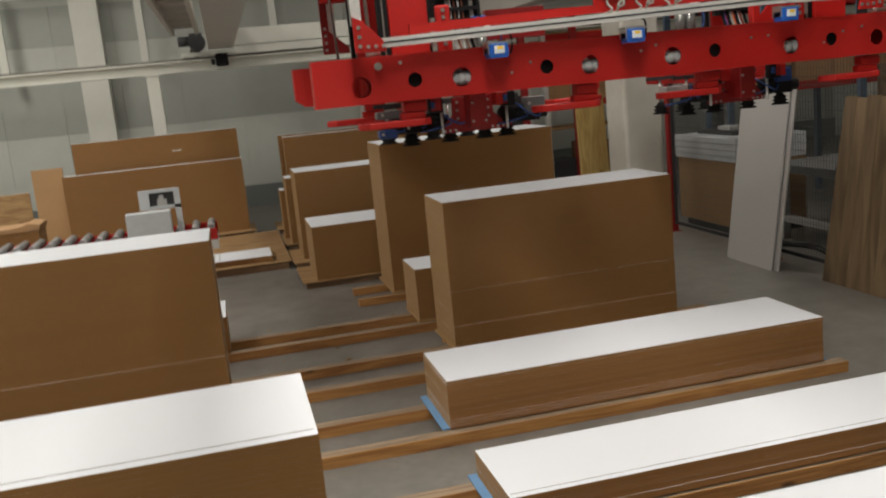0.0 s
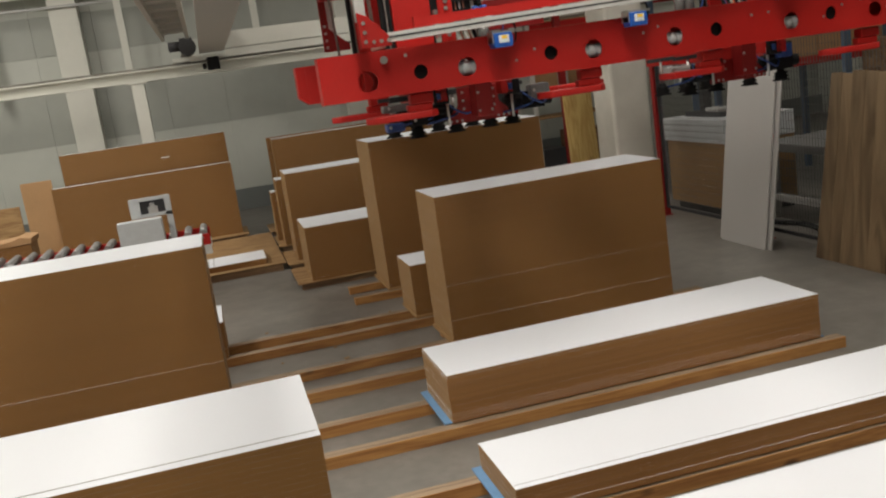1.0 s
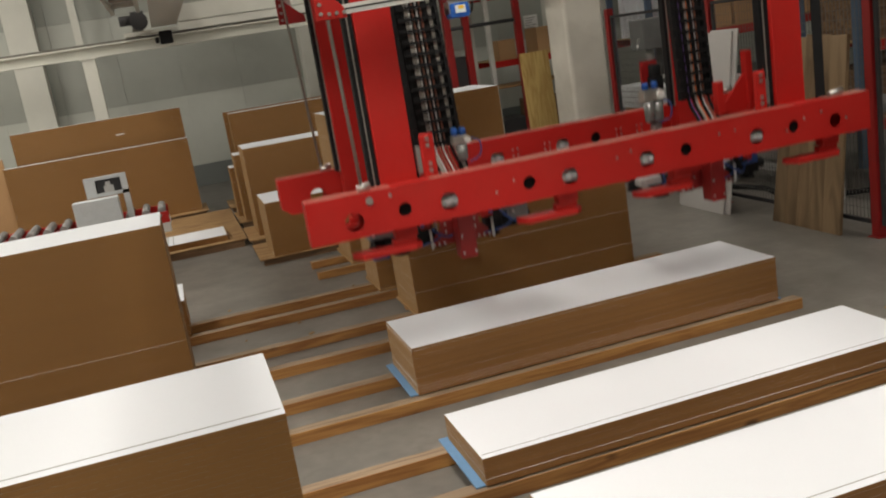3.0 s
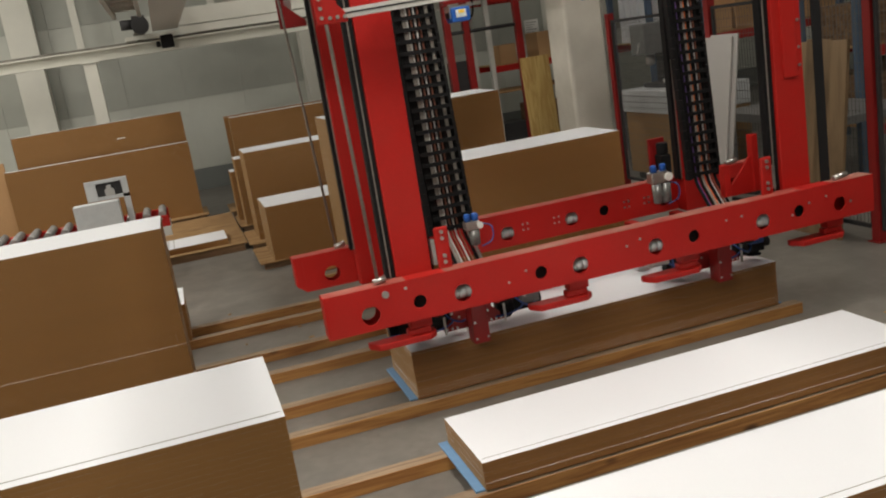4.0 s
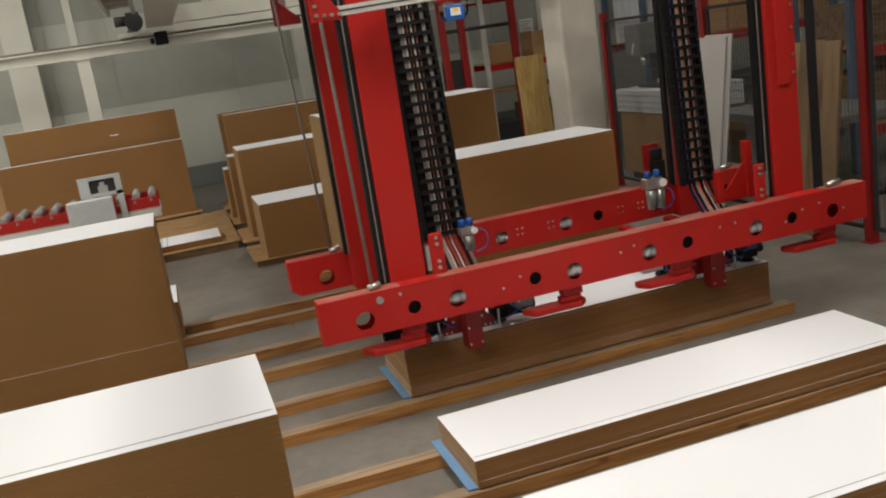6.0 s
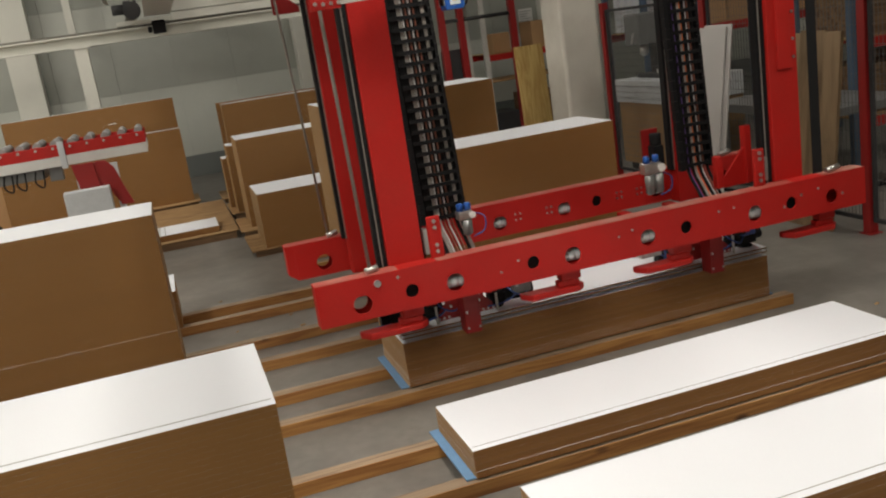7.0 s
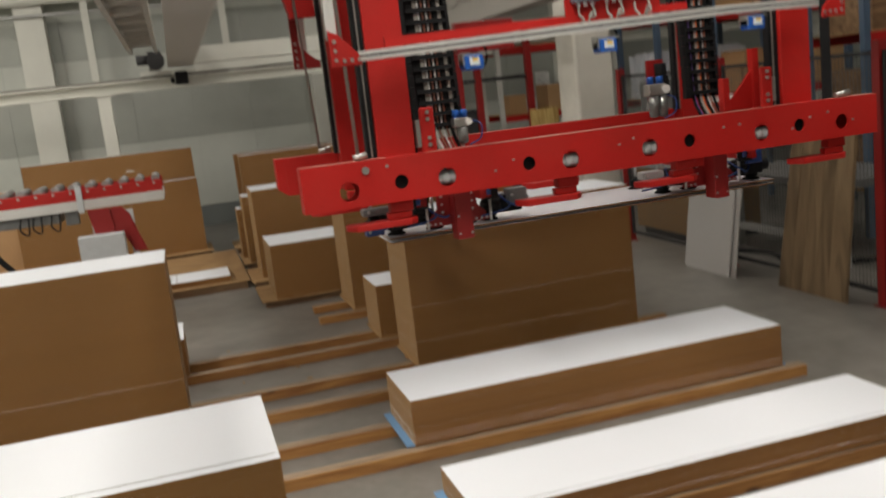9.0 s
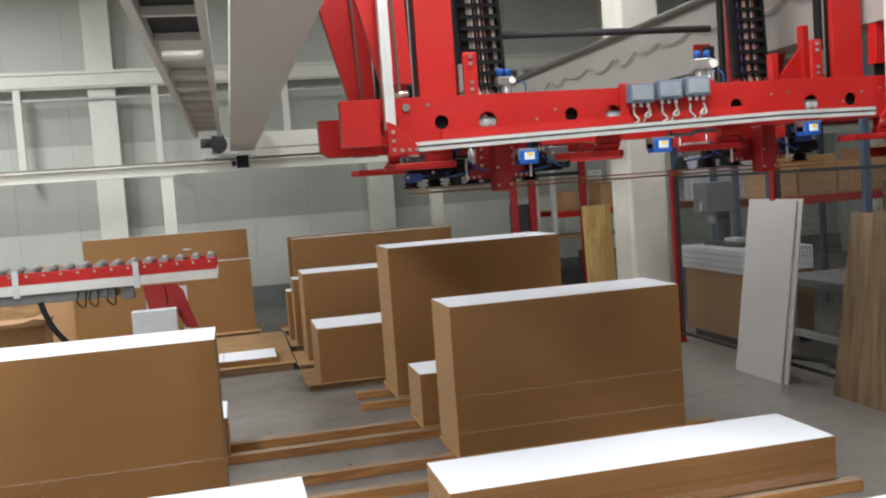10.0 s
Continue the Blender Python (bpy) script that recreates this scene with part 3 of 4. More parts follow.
def bridge():
    e = thing("crane_bridge", "grey-beige overhead crane bridge with two girders", "crane bridge", "", (0, 0, 0))
    b = bmesh.new()
    bx(b, -1.07, -0.72, -11.2, 11.3, 3.268, 4.05)
    part("box_girder", b, M_GIRDER, e, "grey-beige box girder", 0.004)
    part("girder_flange", shape((-1.12, -0.69, -11.2, 11.3, 3.250, 3.2675)), M_GIRDER, e, "grey-beige lower flange", 0.003)
    part("girder_lip", shape((-1.115, -1.0705, -11.2, 11.3, 3.268, 3.30)), M_GIRDER, e, "grey-beige edge strip", 0.003)
    b = bmesh.new()
    bx(b, -1.30, -1.24, -11.2, 10.9, 3.50, 3.72)
    bx(b, -1.70, -1.64, -11.2, 10.9, 3.50, 3.72)
    for k in range(18):
        y = -6.0 + 0.93 * k
        bx(b, -1.639, -1.301, y, y + 0.06, 3.54, 3.60)
    for ya, yb in ((1.85, 2.30), (2.42, 2.62), (2.72, 10.9)):
        bx(b, -1.639, -1.301, ya, yb, 3.61, 3.62)
    part("tray_frame", b, M_GIRDER, e, "grey cable tray frame")
    b = bmesh.new()
    for k in range(132):
        y = -5.5 + k * 0.055
        bx(b, -1.638, -1.302, y, y + 0.03, 3.605, 3.64)
    bx(b, -1.638, -1.302, -5.6, 1.75, 3.66, 3.70)
    tagged(part("energy_chain", b, M_DARKGREY, e, "dark ribbed cable chain in the tray"), kind="stuff")
    # Second girder: same beige, with the dimmer light painted in.
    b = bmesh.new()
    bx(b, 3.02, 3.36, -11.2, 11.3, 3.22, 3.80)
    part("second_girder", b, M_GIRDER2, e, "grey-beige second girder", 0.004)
    b = bmesh.new()
    rod(b, (2.985, -11, 3.815), (2.985, 11.2, 3.815), 0.035, 12)
    part("festoon_rail", b, M_RAILDARK, e, "brown festoon rail")
    b = bmesh.new()
    pts = []
    rs = random.Random(4)
    y = -1.0
    while y < 10.5:
        d = rs.uniform(0.45, 0.8)
        sag = rs.uniform(0.04, 0.09)
        pts += [(2.995, y, 3.60), (2.985, y + d * 0.3, 3.60 - sag), (2.985, y + d * 0.7, 3.60 - sag)]
        y += d
    tube(b, pts, 0.011, 6, 0, 3)
    part("festoon_cable", b, M_CABLE, e, "grey sagging festoon cable")
    for yy in (11.75, -11.5):
        b = bmesh.new()
        bx(b, -0.66, 3.5, yy - 0.12, yy + 0.12, 3.152, 3.29)
        bx(b, -0.66, 3.5, yy - 0.12, yy + 0.12, 3.305, 3.60)
        bx(b, -1.6, -0.67, yy - 0.11, yy + 0.11, 3.16, 3.235)
        part("end_carriage", b, M_WHITE_STEEL, e, "cream end carriage", 0.006)
        for wx in (-1.35, 3.1):
            b = bmesh.new()
            rod(b, (wx, yy - 0.05, 3.245), (wx, yy + 0.05, 3.245), 0.10, 20)
            part("wheel", b, M_RAILDARK, e)
    b = bmesh.new()
    rod(b, (-1.62, 11.35, 3.42), (-1.42, 11.35, 3.42), 0.085, 16)
    part("travel_motor", b, M_DARKGREY, e, "dark grey travel motor")
    b = bmesh.new()
    rod(b, (-1.30, 11.25, 3.39), (-1.30, 11.5, 3.39), 0.15, 20)
    bx(b, -1.42, -1.2, 11.3, 11.45, 3.3, 3.55)
    part("gearbox", b, M_DARKGREY, e, "dark grey gearbox")
    b = bmesh.new()
    bx(b, -1.02, -0.80, 11.22, 11.40, 2.95, 3.17)
    bx(b, -1.10, -1.03, 11.25, 11.36, 2.98, 3.08)
    part("buffer", b, M_RUBBER, e, "black rubber buffer", 0.02)
    return e


crane = bridge()

# ---------------------------------------------------------------- carriage that hangs in the bridge


def bolts(b, pts, y, r=0.011, h=0.008):
    for x, z in pts:
        rod(b, (x, y - h, z), (x, y, z), r, 8)


def carriage():
    e = thing("hoist_carriage", "red hoist carriage with aluminium sensor rail", "hoist carriage")
    # top frame
    b = bmesh.new()
    for y in (-0.30, 1.02):
        bx(b, -0.72, 3.6, y, y + 0.14, 4.06, 4.30)
    for x in (-0.72, 3.42):
        bx(b, x, x + 0.18, -0.159, 1.019, 4.06, 4.30)
    part("top_frame", b, M_RED, e, "red top frame", 0.006)
    # guide plates at the four masts, widening to the top
    for y in (-0.30, 1.04):
        for s, cx in ((1, 0.063), (-1, 2.85)):
            b = bmesh.new()
            o = -s * 0.33
            prism(b, [(cx + o - s * 0.30, 4.06), (cx + o + s * 0.12, 4.06), (cx + o + s * 0.16, 2.95), (cx + o - s * 0.02, 2.95)], y + 0.02, y + 0.10)
            part("guide_plate", b, M_RED, e, "red tapered guide plate", 0.004)
    # upright profiles and the rail with sensors
    for x in (-0.285, 3.02):
        b = bmesh.new()
        bx(b, x - 0.028, x + 0.028, -0.46, -0.40, 2.68, 4.06)
        bx(b, x - 0.004, x + 0.004, -0.463, -0.459, 2.68, 4.06)
        part("upright_profile", b, M_ALU, e, "aluminium upright profile")
    b = bmesh.new()
    pts = [(-0.17, 2.575), (2.20, 2.635), (2.86, 2.63)]
    for (xa, za), (xb, zb) in zip(pts[:-1], pts[1:]):
        prism(b, [(xa, za - 0.026), (xb, zb - 0.026), (xb, zb + 0.026), (xa, za + 0.026)], -0.46, -0.40)
    part("sensor_rail", b, M_ALU, e, "long aluminium sensor rail, slightly bent")
    b = bmesh.new()
    for (xa, za), (xb, zb) in zip(pts[:-1], pts[1:]):
        prism(b, [(xa, za - 0.005), (xb, zb - 0.005), (xb, zb + 0.005), (xa, za + 0.005)], -0.462, -0.4605)
    part("rail_groove", b, M_DARKGREY, e, "dark slot in the rail")
    b = bmesh.new()
    prism(b, [(0.02, 2.615), (1.95, 2.665), (1.95, 2.71), (0.20, 2.67), (0.02, 2.67)], -0.395, -0.37)
    part("stiffener", b, M_RED, e, "red angle behind the rail")
    for s, gx in ((1, -0.312), (-1, 3.04)):
        b = bmesh.new()
        prism(b, [(gx, 2.53), (gx + s * 0.175, 2.53), (gx + s * 0.16, 2.59), (gx + s * 0.055, 2.70), (gx, 2.725)], -0.482, -0.464)
        part("gusset", b, M_RED, e, "red corner gusset", 0.003)
        for bxx, bz in [(gx + s * 0.03, 2.565 + 0.05 * k) for k in range(3)] + [(gx + s * (0.075 + 0.042 * k), 2.56) for k in range(3)]:
            b = bmesh.new()
            bolts(b, [(bxx, bz)], -0.482)
            part("bolt", b, M_STEEL, e, "bright bolt")
    # rear hangers with gussets
    for gx, s in ((-0.29, 1), (3.0, -1)):
        b = bmesh.new()
        prism(b, [(gx, 2.60), (gx + s * 0.19, 2.60), (gx + s * 0.19, 2.64), (gx + s * 0.05, 2.76), (gx + s * 0.05, 4.06), (gx, 4.06)], 1.16, 1.18)
        part("rear_hanger", b, M_DARKRED, e, "", 0.003)
        part("upright_profile", shape((gx + s * 0.085 - 0.025, gx + s * 0.085 + 0.025, 1.20, 1.25, 2.70, 4.06)), M_ALU, e, "aluminium upright profile")
        for k in range(4):
            b = bmesh.new()
            bolts(b, [(gx + s * 0.025, 2.63 + 0.05 * k)], 1.16)
            part("bolt", b, M_STEEL, e, "bright bolt")
    # scanners
    for sx, sz in ((0.50, 2.483), (1.345, 2.50), (2.37, 2.545)):
        b = bmesh.new()
        bx(b, sx - 0.055, sx + 0.055, -0.50, -0.40, sz - 0.045, sz + 0.035)
        bx(b, sx - 0.062, sx + 0.062, -0.49, -0.41, sz - 0.030, sz + 0.018)
        part("scanner", b, M_BLUE, e, "blue barcode scanner", 0.006)
        part("scanner_display", shape((sx - 0.028, sx + 0.032, -0.505, -0.4975, sz - 0.02, sz + 0.022)), M_SCREEN, e, "pale display")
        part("scanner_label", shape((sx - 0.012, sx + 0.022, -0.508, -0.5055, sz + 0.002, sz + 0.020)), M_YELLOW, e, "yellow label")
        b = bmesh.new()
        bx(b, sx - 0.06, sx + 0.10, -0.455, -0.40, sz + 0.036, sz + 0.048)
        bx(b, sx - 0.062, sx - 0.056, -0.49, -0.40, sz - 0.02, sz + 0.048)
        part("scanner_bracket", b, M_STEEL, e)
        b = bmesh.new()
        tube(b, [(sx + 0.03, -0.42, sz), (sx + 0.10, -0.40, sz - 0.02), (sx + 0.11, -0.39, sz + 0.08), (sx + 0.02, -0.41, sz + 0.11)], 0.006, 6)
        part("scanner_cable", b, M_RUBBER, e)
    # three junction boxes on a red plate
    part("box_plate", shape((1.14, 1.77, -0.385, -0.365, 2.66, 2.885)), M_RED, e, "red back plate", 0.003)
    for k in range(3):
        x = 1.255 + 0.185 * k
        part("junction_box", shape((x - 0.082, x + 0.082, -0.45, -0.386, 2.76 + 0.012 * k, 2.875 + 0.012 * k)), M_GREYBOX, e, "blue-grey junction box", 0.006)
        part("box_lid", shape((x - 0.068, x + 0.068, -0.456, -0.4505, 2.775 + 0.012 * k, 2.862 + 0.012 * k)), M_BOXLID, e, "blue-grey lid", 0.002)
        for q in (-0.045, 0, 0.045):
            b = bmesh.new()
            rod(b, (x + q, -0.42, 2.735 + 0.012 * k), (x + q, -0.42, 2.762 + 0.012 * k), 0.012, 8)
            part("gland", b, M_CABLE_W, e)
        b = bmesh.new()
        tube(b, [(x - 0.045, -0.42, 2.74), (x - 0.05, -0.43, 2.69), (x - 0.03, -0.45, 2.655), (x - 0.06, -0.44, 2.635)], 0.007, 6)
        tube(b, [(x + 0.045, -0.42, 2.74), (x + 0.05, -0.44, 2.68), (x + 0.0, -0.46, 2.67), (x + 0.03, -0.45, 2.70), (x + 0.0, -0.44, 2.64)], 0.007, 6)
        part("box_cable", b, M_CABLE, e)
    # cross pipe and side bar behind
    b = bmesh.new()
    rod(b, (0.5, 0.55, 3.35), (2.3, 0.55, 3.35), 0.025, 12)
    part("drive_shaft", b, M_DARKGREY, e, "dark drive shaft")
    part("rear_box", shape((0.92, 1.38, 1.10, 1.18, 2.60, 2.82)), M_DARKRED, e, "red rear bracket", 0.004)
    b = bmesh.new()
    for y in (-0.2, 1.1):
        for x in (-0.6, 3.1):
            bx(b, x - 0.1, x + 0.5, y - 0.05, y + 0.05, 4.301, 4.40)
    part("hanger", b, M_RED, e)
    return e


car = carriage()

# ---------------------------------------------------------------- gripper on its masts
BH = [(-0.275, 0.803, 0.058), (0.038, 0.82, 0.042), (0.317, 0.811, 0.056), (0.842, 0.823, 0.042), (1.117, 0.81, 0.056), (1.663, 0.815, 0.056), (1.95, 0.825, 0.042), (2.486, 0.811, 0.055), (2.779, 0.826, 0.042), (3.115, 0.811, 0.05)]
BZ0, BZ1 = 0.706, 0.968


def cup(b, x, y, z, mi=0):
    """A bellows suction cup, its lip at z."""
    lathe(b, (x, y, z), [(0.058, 0.0), (0.060, 0.006), (0.036, 0.018), (0.054, 0.030), (0.035, 0.042), (0.050, 0.054), (0.026, 0.066), (0.022, 0.085)], 16, mi)


feet = []
cup_bars = []


def gripper():
    e = thing("vacuum_gripper", "red vacuum gripper frame with black suction cups", "vacuum gripper")
    for nm, y0, y1, d in (("front_beam", -0.33, -0.318, 0.11), ("rear_beam", 0.958, 0.970, 0.11)):
        b = bmesh.new()
        rear = nm == "rear_beam"
        xl = -0.48 if rear else -0.545
        ya, yb = y1 + 0.0005, y1 + d
        holed_plate(b, xl, 3.40, BZ0, BZ1, y0, y1, BH)
        holed_plate(b, max(xl, -0.532), 3.387, BZ0 + 0.0125, BZ1 - 0.0125, yb - 0.012, yb - 0.001, [(hx, hz, r * 0.92) for hx, hz, r in BH])
        bx(b, xl, 3.40, ya, yb, BZ0, BZ0 + 0.012)
        bx(b, -0.545, 3.40, ya, yb, BZ1 - 0.012, BZ1)
        bx(b, 3.388, 3.40, ya, yb, BZ0 + 0.0125, BZ1 - 0.0125)
        if rear:
            # lower corner cut off at the free end
            prism(b, [(-0.545, 0.755), (-0.4805, BZ0), (-0.4805, BZ1), (-0.545, BZ1)], y0, y1)
            prism(b, [(-0.545, 0.755), (-0.533, 0.757), (-0.533, BZ1 - 0.0125), (-0.545, BZ1 - 0.0125)], ya, yb)
            prism(b, [(-0.544, 0.754), (-0.481, BZ0), (-0.481, BZ0 + 0.012), (-0.534, 0.756)], ya, yb)
        else:
            bx(b, -0.545, -0.533, ya, yb, BZ0 + 0.0125, BZ1 - 0.0125)
        beam = part(nm, b, M_RED, e, "long red beam with round holes")
        lo, hi = min(y0, ya), max(y1, yb)
        part("dust_film", shape((-0.54, -0.03, lo + 0.004, hi - 0.004, BZ1 + 0.0005, BZ1 + 0.002), (0.22, 2.80, lo + 0.004, hi - 0.004, BZ1 + 0.0005, BZ1 + 0.002),
                                (3.06, 3.395, lo + 0.004, hi - 0.004, BZ1 + 0.0005, BZ1 + 0.002)), M_REDTOP, beam, "dusty top edge")
        yc = (ya + yb) / 2
        for k in (2, 4, 5, 7):
            hx, hz, r = BH[k]
            b = bmesh.new()
            lathe(b, (0, 0, -0.12), [(0.030, 0.0), (0.030, 0.02), (0.040, 0.021), (0.040, 0.055), (0.034, 0.057), (0.034, 0.062), (0.040, 0.064), (0.040, 0.10),
                                     (0.034, 0.102), (0.034, 0.107), (0.040, 0.109), (0.040, 0.15), (0.034, 0.152), (0.034, 0.157), (0.040, 0.159), (0.040, 0.22), (0.030, 0.221), (0.030, 0.24)], 18)
            bmesh.ops.transform(b, matrix=Matrix.Translation((hx, yc, hz - 0.008)) @ Matrix.Rotation(math.pi / 2, 4, "Y"), verts=b.verts[:])
            part("drive_roll", b, M_GREYLID, beam, "pale grey drive roll")
        for k in (1, 3, 6, 8):
            hx, hz, r = BH[k]
            b = shape((hx - 0.07, hx + 0.07, min(ya, yb) + 0.03, max(ya, yb) - 0.03, hz - 0.07, hz + 0.07))
            part("bearing_block", b, M_BLACK, beam, "", 0.006)
        spots = [(-0.17, 0.913, 0.022), (-0.04, 0.923, 0.010)]
        spots += [(x, 0.84 + 0.05 * math.sin(x * 9), 0.008) for x in (0.62, 0.74, 1.45, 1.55, 2.2, 2.32, 2.72, 2.86, 3.0, 3.2)]
        if nm == "rear_beam":
            spots = [(gx + i * 0.02, gz + j * 0.022, 0.008) for gx, gz in ((1.267, 0.835), (1.533, 0.835), (0.47, 0.835), (2.15, 0.835), (2.33, 0.835)) for i in (-1, 1) for j in (-1, 1)]
        for bxx, bz, r in spots:
            b = bmesh.new()
            rod(b, (bxx, y0 - (0.012 if r > 0.02 else 0.005), bz), (bxx, y0, bz), r, 14)
            part("bolt", b, M_STEEL, beam, "bright bolt")
    # four masts
    for y0, y1, cx in ((-0.205, -0.085, 0.060), (-0.205, -0.085, 2.866), (0.835, 0.955, 0.035), (0.835, 0.955, 2.75)):
        mast = part("mast", shape((cx - (0.115 if y0 < 0 else 0.133), cx + 0.115, y0, y1, 0.70, 3.95)), M_RED, e, "tall red box mast", 0.006)
        b = bmesh.new()
        w = {0.060: 0.058, 0.035: 0.05, 2.866: 0.07, 2.75: 0.05}[cx]
        bx(b, cx - 0.1155 - w, cx - 0.1155, y0 + 0.03, y1 - 0.03, 0.965, 3.95)
        bx(b, cx + 0.1155, cx + 0.135, y0 + 0.03, y1 - 0.03, 0.96, 3.95)
        part("guide_rail", b, M_BLACK, mast, "black guide rail")
        b = bmesh.new()
        bx(b, cx - 0.092 - w, cx - 0.084 - w, y0 + 0.022, y0 + 0.0295, 0.965, 3.95)
        part("rail_lip", b, M_TRACE, mast, "worn bright rail edge")
        if cx == 2.866:
            part("cover_strip", shape((cx - 0.05, cx + 0.055, y0 - 0.018, y0 - 0.0005, 1.73, 3.95)), M_RED, mast, "raised red cover strip", 0.004)
            for bz in (1.80, 1.92, 2.10, 2.25):
                b = bmesh.new()
                bolts(b, [(cx + 0.085, bz)], y0, 0.010)
                part("bolt", b, M_STEEL, mast, "bright bolt")
    # belts and cables
    b = bmesh.new()
    bx(b, 3.05, 3.125, -0.23, -0.222, 0.96, 3.9)
    part("lift_belt", b, M_RUBBER, e, "black toothed lift belt")
    b = bmesh.new()
    rod(b, (-0.19, -0.28, 0.95), (-0.26, -0.30, 3.9), 0.011, 8)
    rod(b, (-0.21, 1.0, 0.95), (-0.34, 1.02, 3.9), 0.009, 8)
    part("tension_cable", b, M_TRACE, e, "thin steel tension cable")
    for y in (-0.28, 1.0):
        for xa, xb_ in ((-0.22, -0.14), (3.11, 3.22)):
            b = bmesh.new()
            rod(b, (xa, y, 0.985), (xb_, y, 1.0), 0.020, 12)
            part("cable_end", b, M_STEEL, e, "bright cable clamp")
    # mast feet, gussets
    for cx, s in ((0.255, 1), (2.60, -1)):
        b = bmesh.new()
        bx(b, cx - 0.045, cx + 0.045, -0.25, -0.225, 0.955, 1.23)
        part("clamp_plate", b, M_RED, e, "red clamp plate", 0.012)
        b = bmesh.new()
        for z in (1.01, 1.05, 1.16, 1.20):
            rod(b, (cx, -0.262, z), (cx, -0.25, z), 0.012, 10)
        bx(b, cx - s * 0.06 - 0.012, cx - s * 0.06 + 0.012, -0.24, -0.20, 1.0, 1.16)
        part("clamp_bolt", b, M_STEEL, e)
    b = bmesh.new()
    prism(b, [(2.42, 0.955), (2.72, 0.955), (2.72, 1.22), (2.66, 1.22), (2.50, 1.03), (2.42, 1.03)], 0.0, 0.02)
    bx(b, 2.42, 2.47, -0.02, 0.04, 0.955, 1.18)
    bx(b, 2.66, 2.71, -0.02, 0.04, 0.955, 1.36)
    part("brace", b, M_RED, e, "red triangular brace", 0.004)
    # cross members
    for x in (0.20, 0.62, 2.15, 2.56):
        part("cross_member", shape((x - 0.04, x + 0.04, -0.10, 0.957, 0.62, 0.70)), M_RED, e, "red cross member", 0.006)
    # carriers with bolts, pads and cups
    # Foot and plate take the darker red for the shade under the beam.
    for cx in (0.455, 2.29):
        b = bmesh.new()
        bx(b, cx - 0.055, cx + 0.055, -0.14, -0.02, 0.392, 0.699)
        feet.append(part("carrier_foot", b, M_DARKRED, e, "red square stop foot", 0.008))
        b = bmesh.new()
        prism(b, [(cx - 0.13, 0.69), (cx + 0.13, 0.69), (cx + 0.13, 0.58), (cx + 0.21, 0.51), (cx + 0.21, 0.475), (cx - 0.21, 0.475), (cx - 0.21, 0.51), (cx - 0.13, 0.58)], 0.0, 0.016)
        part("carrier_plate", b, M_DARKRED, e, "red bolted carrier plate", 0.003)
        for bxx, bz in [(cx + s * q, z) for s in (-1, 1) for q, z in ((0.10, 0.66), (0.10, 0.61), (0.10, 0.56), (0.12, 0.49), (0.155, 0.49), (0.19, 0.49))]:
            b = bmesh.new()
            bolts(b, [(bxx, bz)], 0.0, 0.008)
            part("bolt", b, M_STEEL, e, "bright bolt")
        for bxx, bz in ((cx - 0.04, 0.43), (cx + 0.04, 0.43), (cx - 0.04, 0.54)):
            b = bmesh.new()
            bolts(b, [(bxx, bz)], -0.14, 0.008)
            part("bolt", b, M_STEEL, feet[-1], "bright bolt")
        for s in (-1, 1):
            b = bmesh.new()
            lathe(b, (cx + s * 0.24, 0.03, 0.50), [(0.035, 0), (0.06, 0.01), (0.06, 0.03), (0.048, 0.036), (0.06, 0.045), (0.06, 0.065), (0.048, 0.072), (0.06, 0.08), (0.06, 0.10), (0.035, 0.11)], 18)
            part("vacuum_valve", b, M_BLACK, e, "black ribbed vacuum valve")
            b = bmesh.new()
            rod(b, (cx + s * 0.21, -0.03, 0.47), (cx + s * 0.21, -0.03, 0.66), 0.009, 8)
            part("guide_pin", b, M_STEEL, e)
    for x, ya in ((-0.085, -0.25), (0.99, -0.25), (1.82, -0.25), (2.99, -0.25), (1.35, 0.55), (-0.15, 0.75), (2.9, 0.75)):
        b = bmesh.new()
        plan = [(-0.215, 0.03), (-0.165, -0.05), (0.165, -0.05), (0.215, 0.0), (0.215, 0.07), (-0.215, 0.07)]
        f = b.faces.new([b.verts.new((x + u, ya + v, 0.556)) for u, v in plan])
        ex = bmesh.ops.extrude_face_region(b, geom=[f])["geom"]
        bmesh.ops.translate(b, verts=[g for g in ex if isinstance(g, bmesh.types.BMVert)], vec=(0, 0, 0.041))
        bmesh.ops.recalc_face_normals(b, faces=b.faces[:])
        bx(b, x + 0.05, x + 0.19, ya - 0.03, ya + 0.05, 0.640, 0.699)
        bx(b, x + 0.03, x + 0.18, ya - 0.02, ya + 0.04, 0.5975, 0.6395)
        part("pad_arm", b, M_RED, e, "red flat arm", 0.008)
    for x, hw in ((0.10, 0.15), (0.80, 0.10), (2.08, 0.09), (2.66, 0.07)):
        b = bmesh.new()
        bx(b, x - hw, x + hw, 0.02, 0.13, 0.50, 0.61)
        rod(b, (x - hw - 0.06, 0.07, 0.55), (x + hw + 0.06, 0.07, 0.55), 0.04, 14)
        part("ejector", b, M_BLACK, e, "black vacuum ejector", 0.004)
    for y, xa, xb_, xs in [(0.14, -0.08, 0.80, (0.076, 0.33, 0.56, 0.71)), (0.14, 1.90, 2.80, (2.0, 2.20, 2.46, 2.71)), (0.52, -0.08, 0.80, (0.0, 0.16, 0.31, 0.55)), (0.52, 1.90, 2.70, (2.0, 2.18, 2.36))]:
        bar = part("cup_bar", shape((xa, xb_, y - 0.015, y + 0.015, 0.655, 0.68)), M_DARKGREY, e, "dark cup bar")
        cup_bars.append(bar)
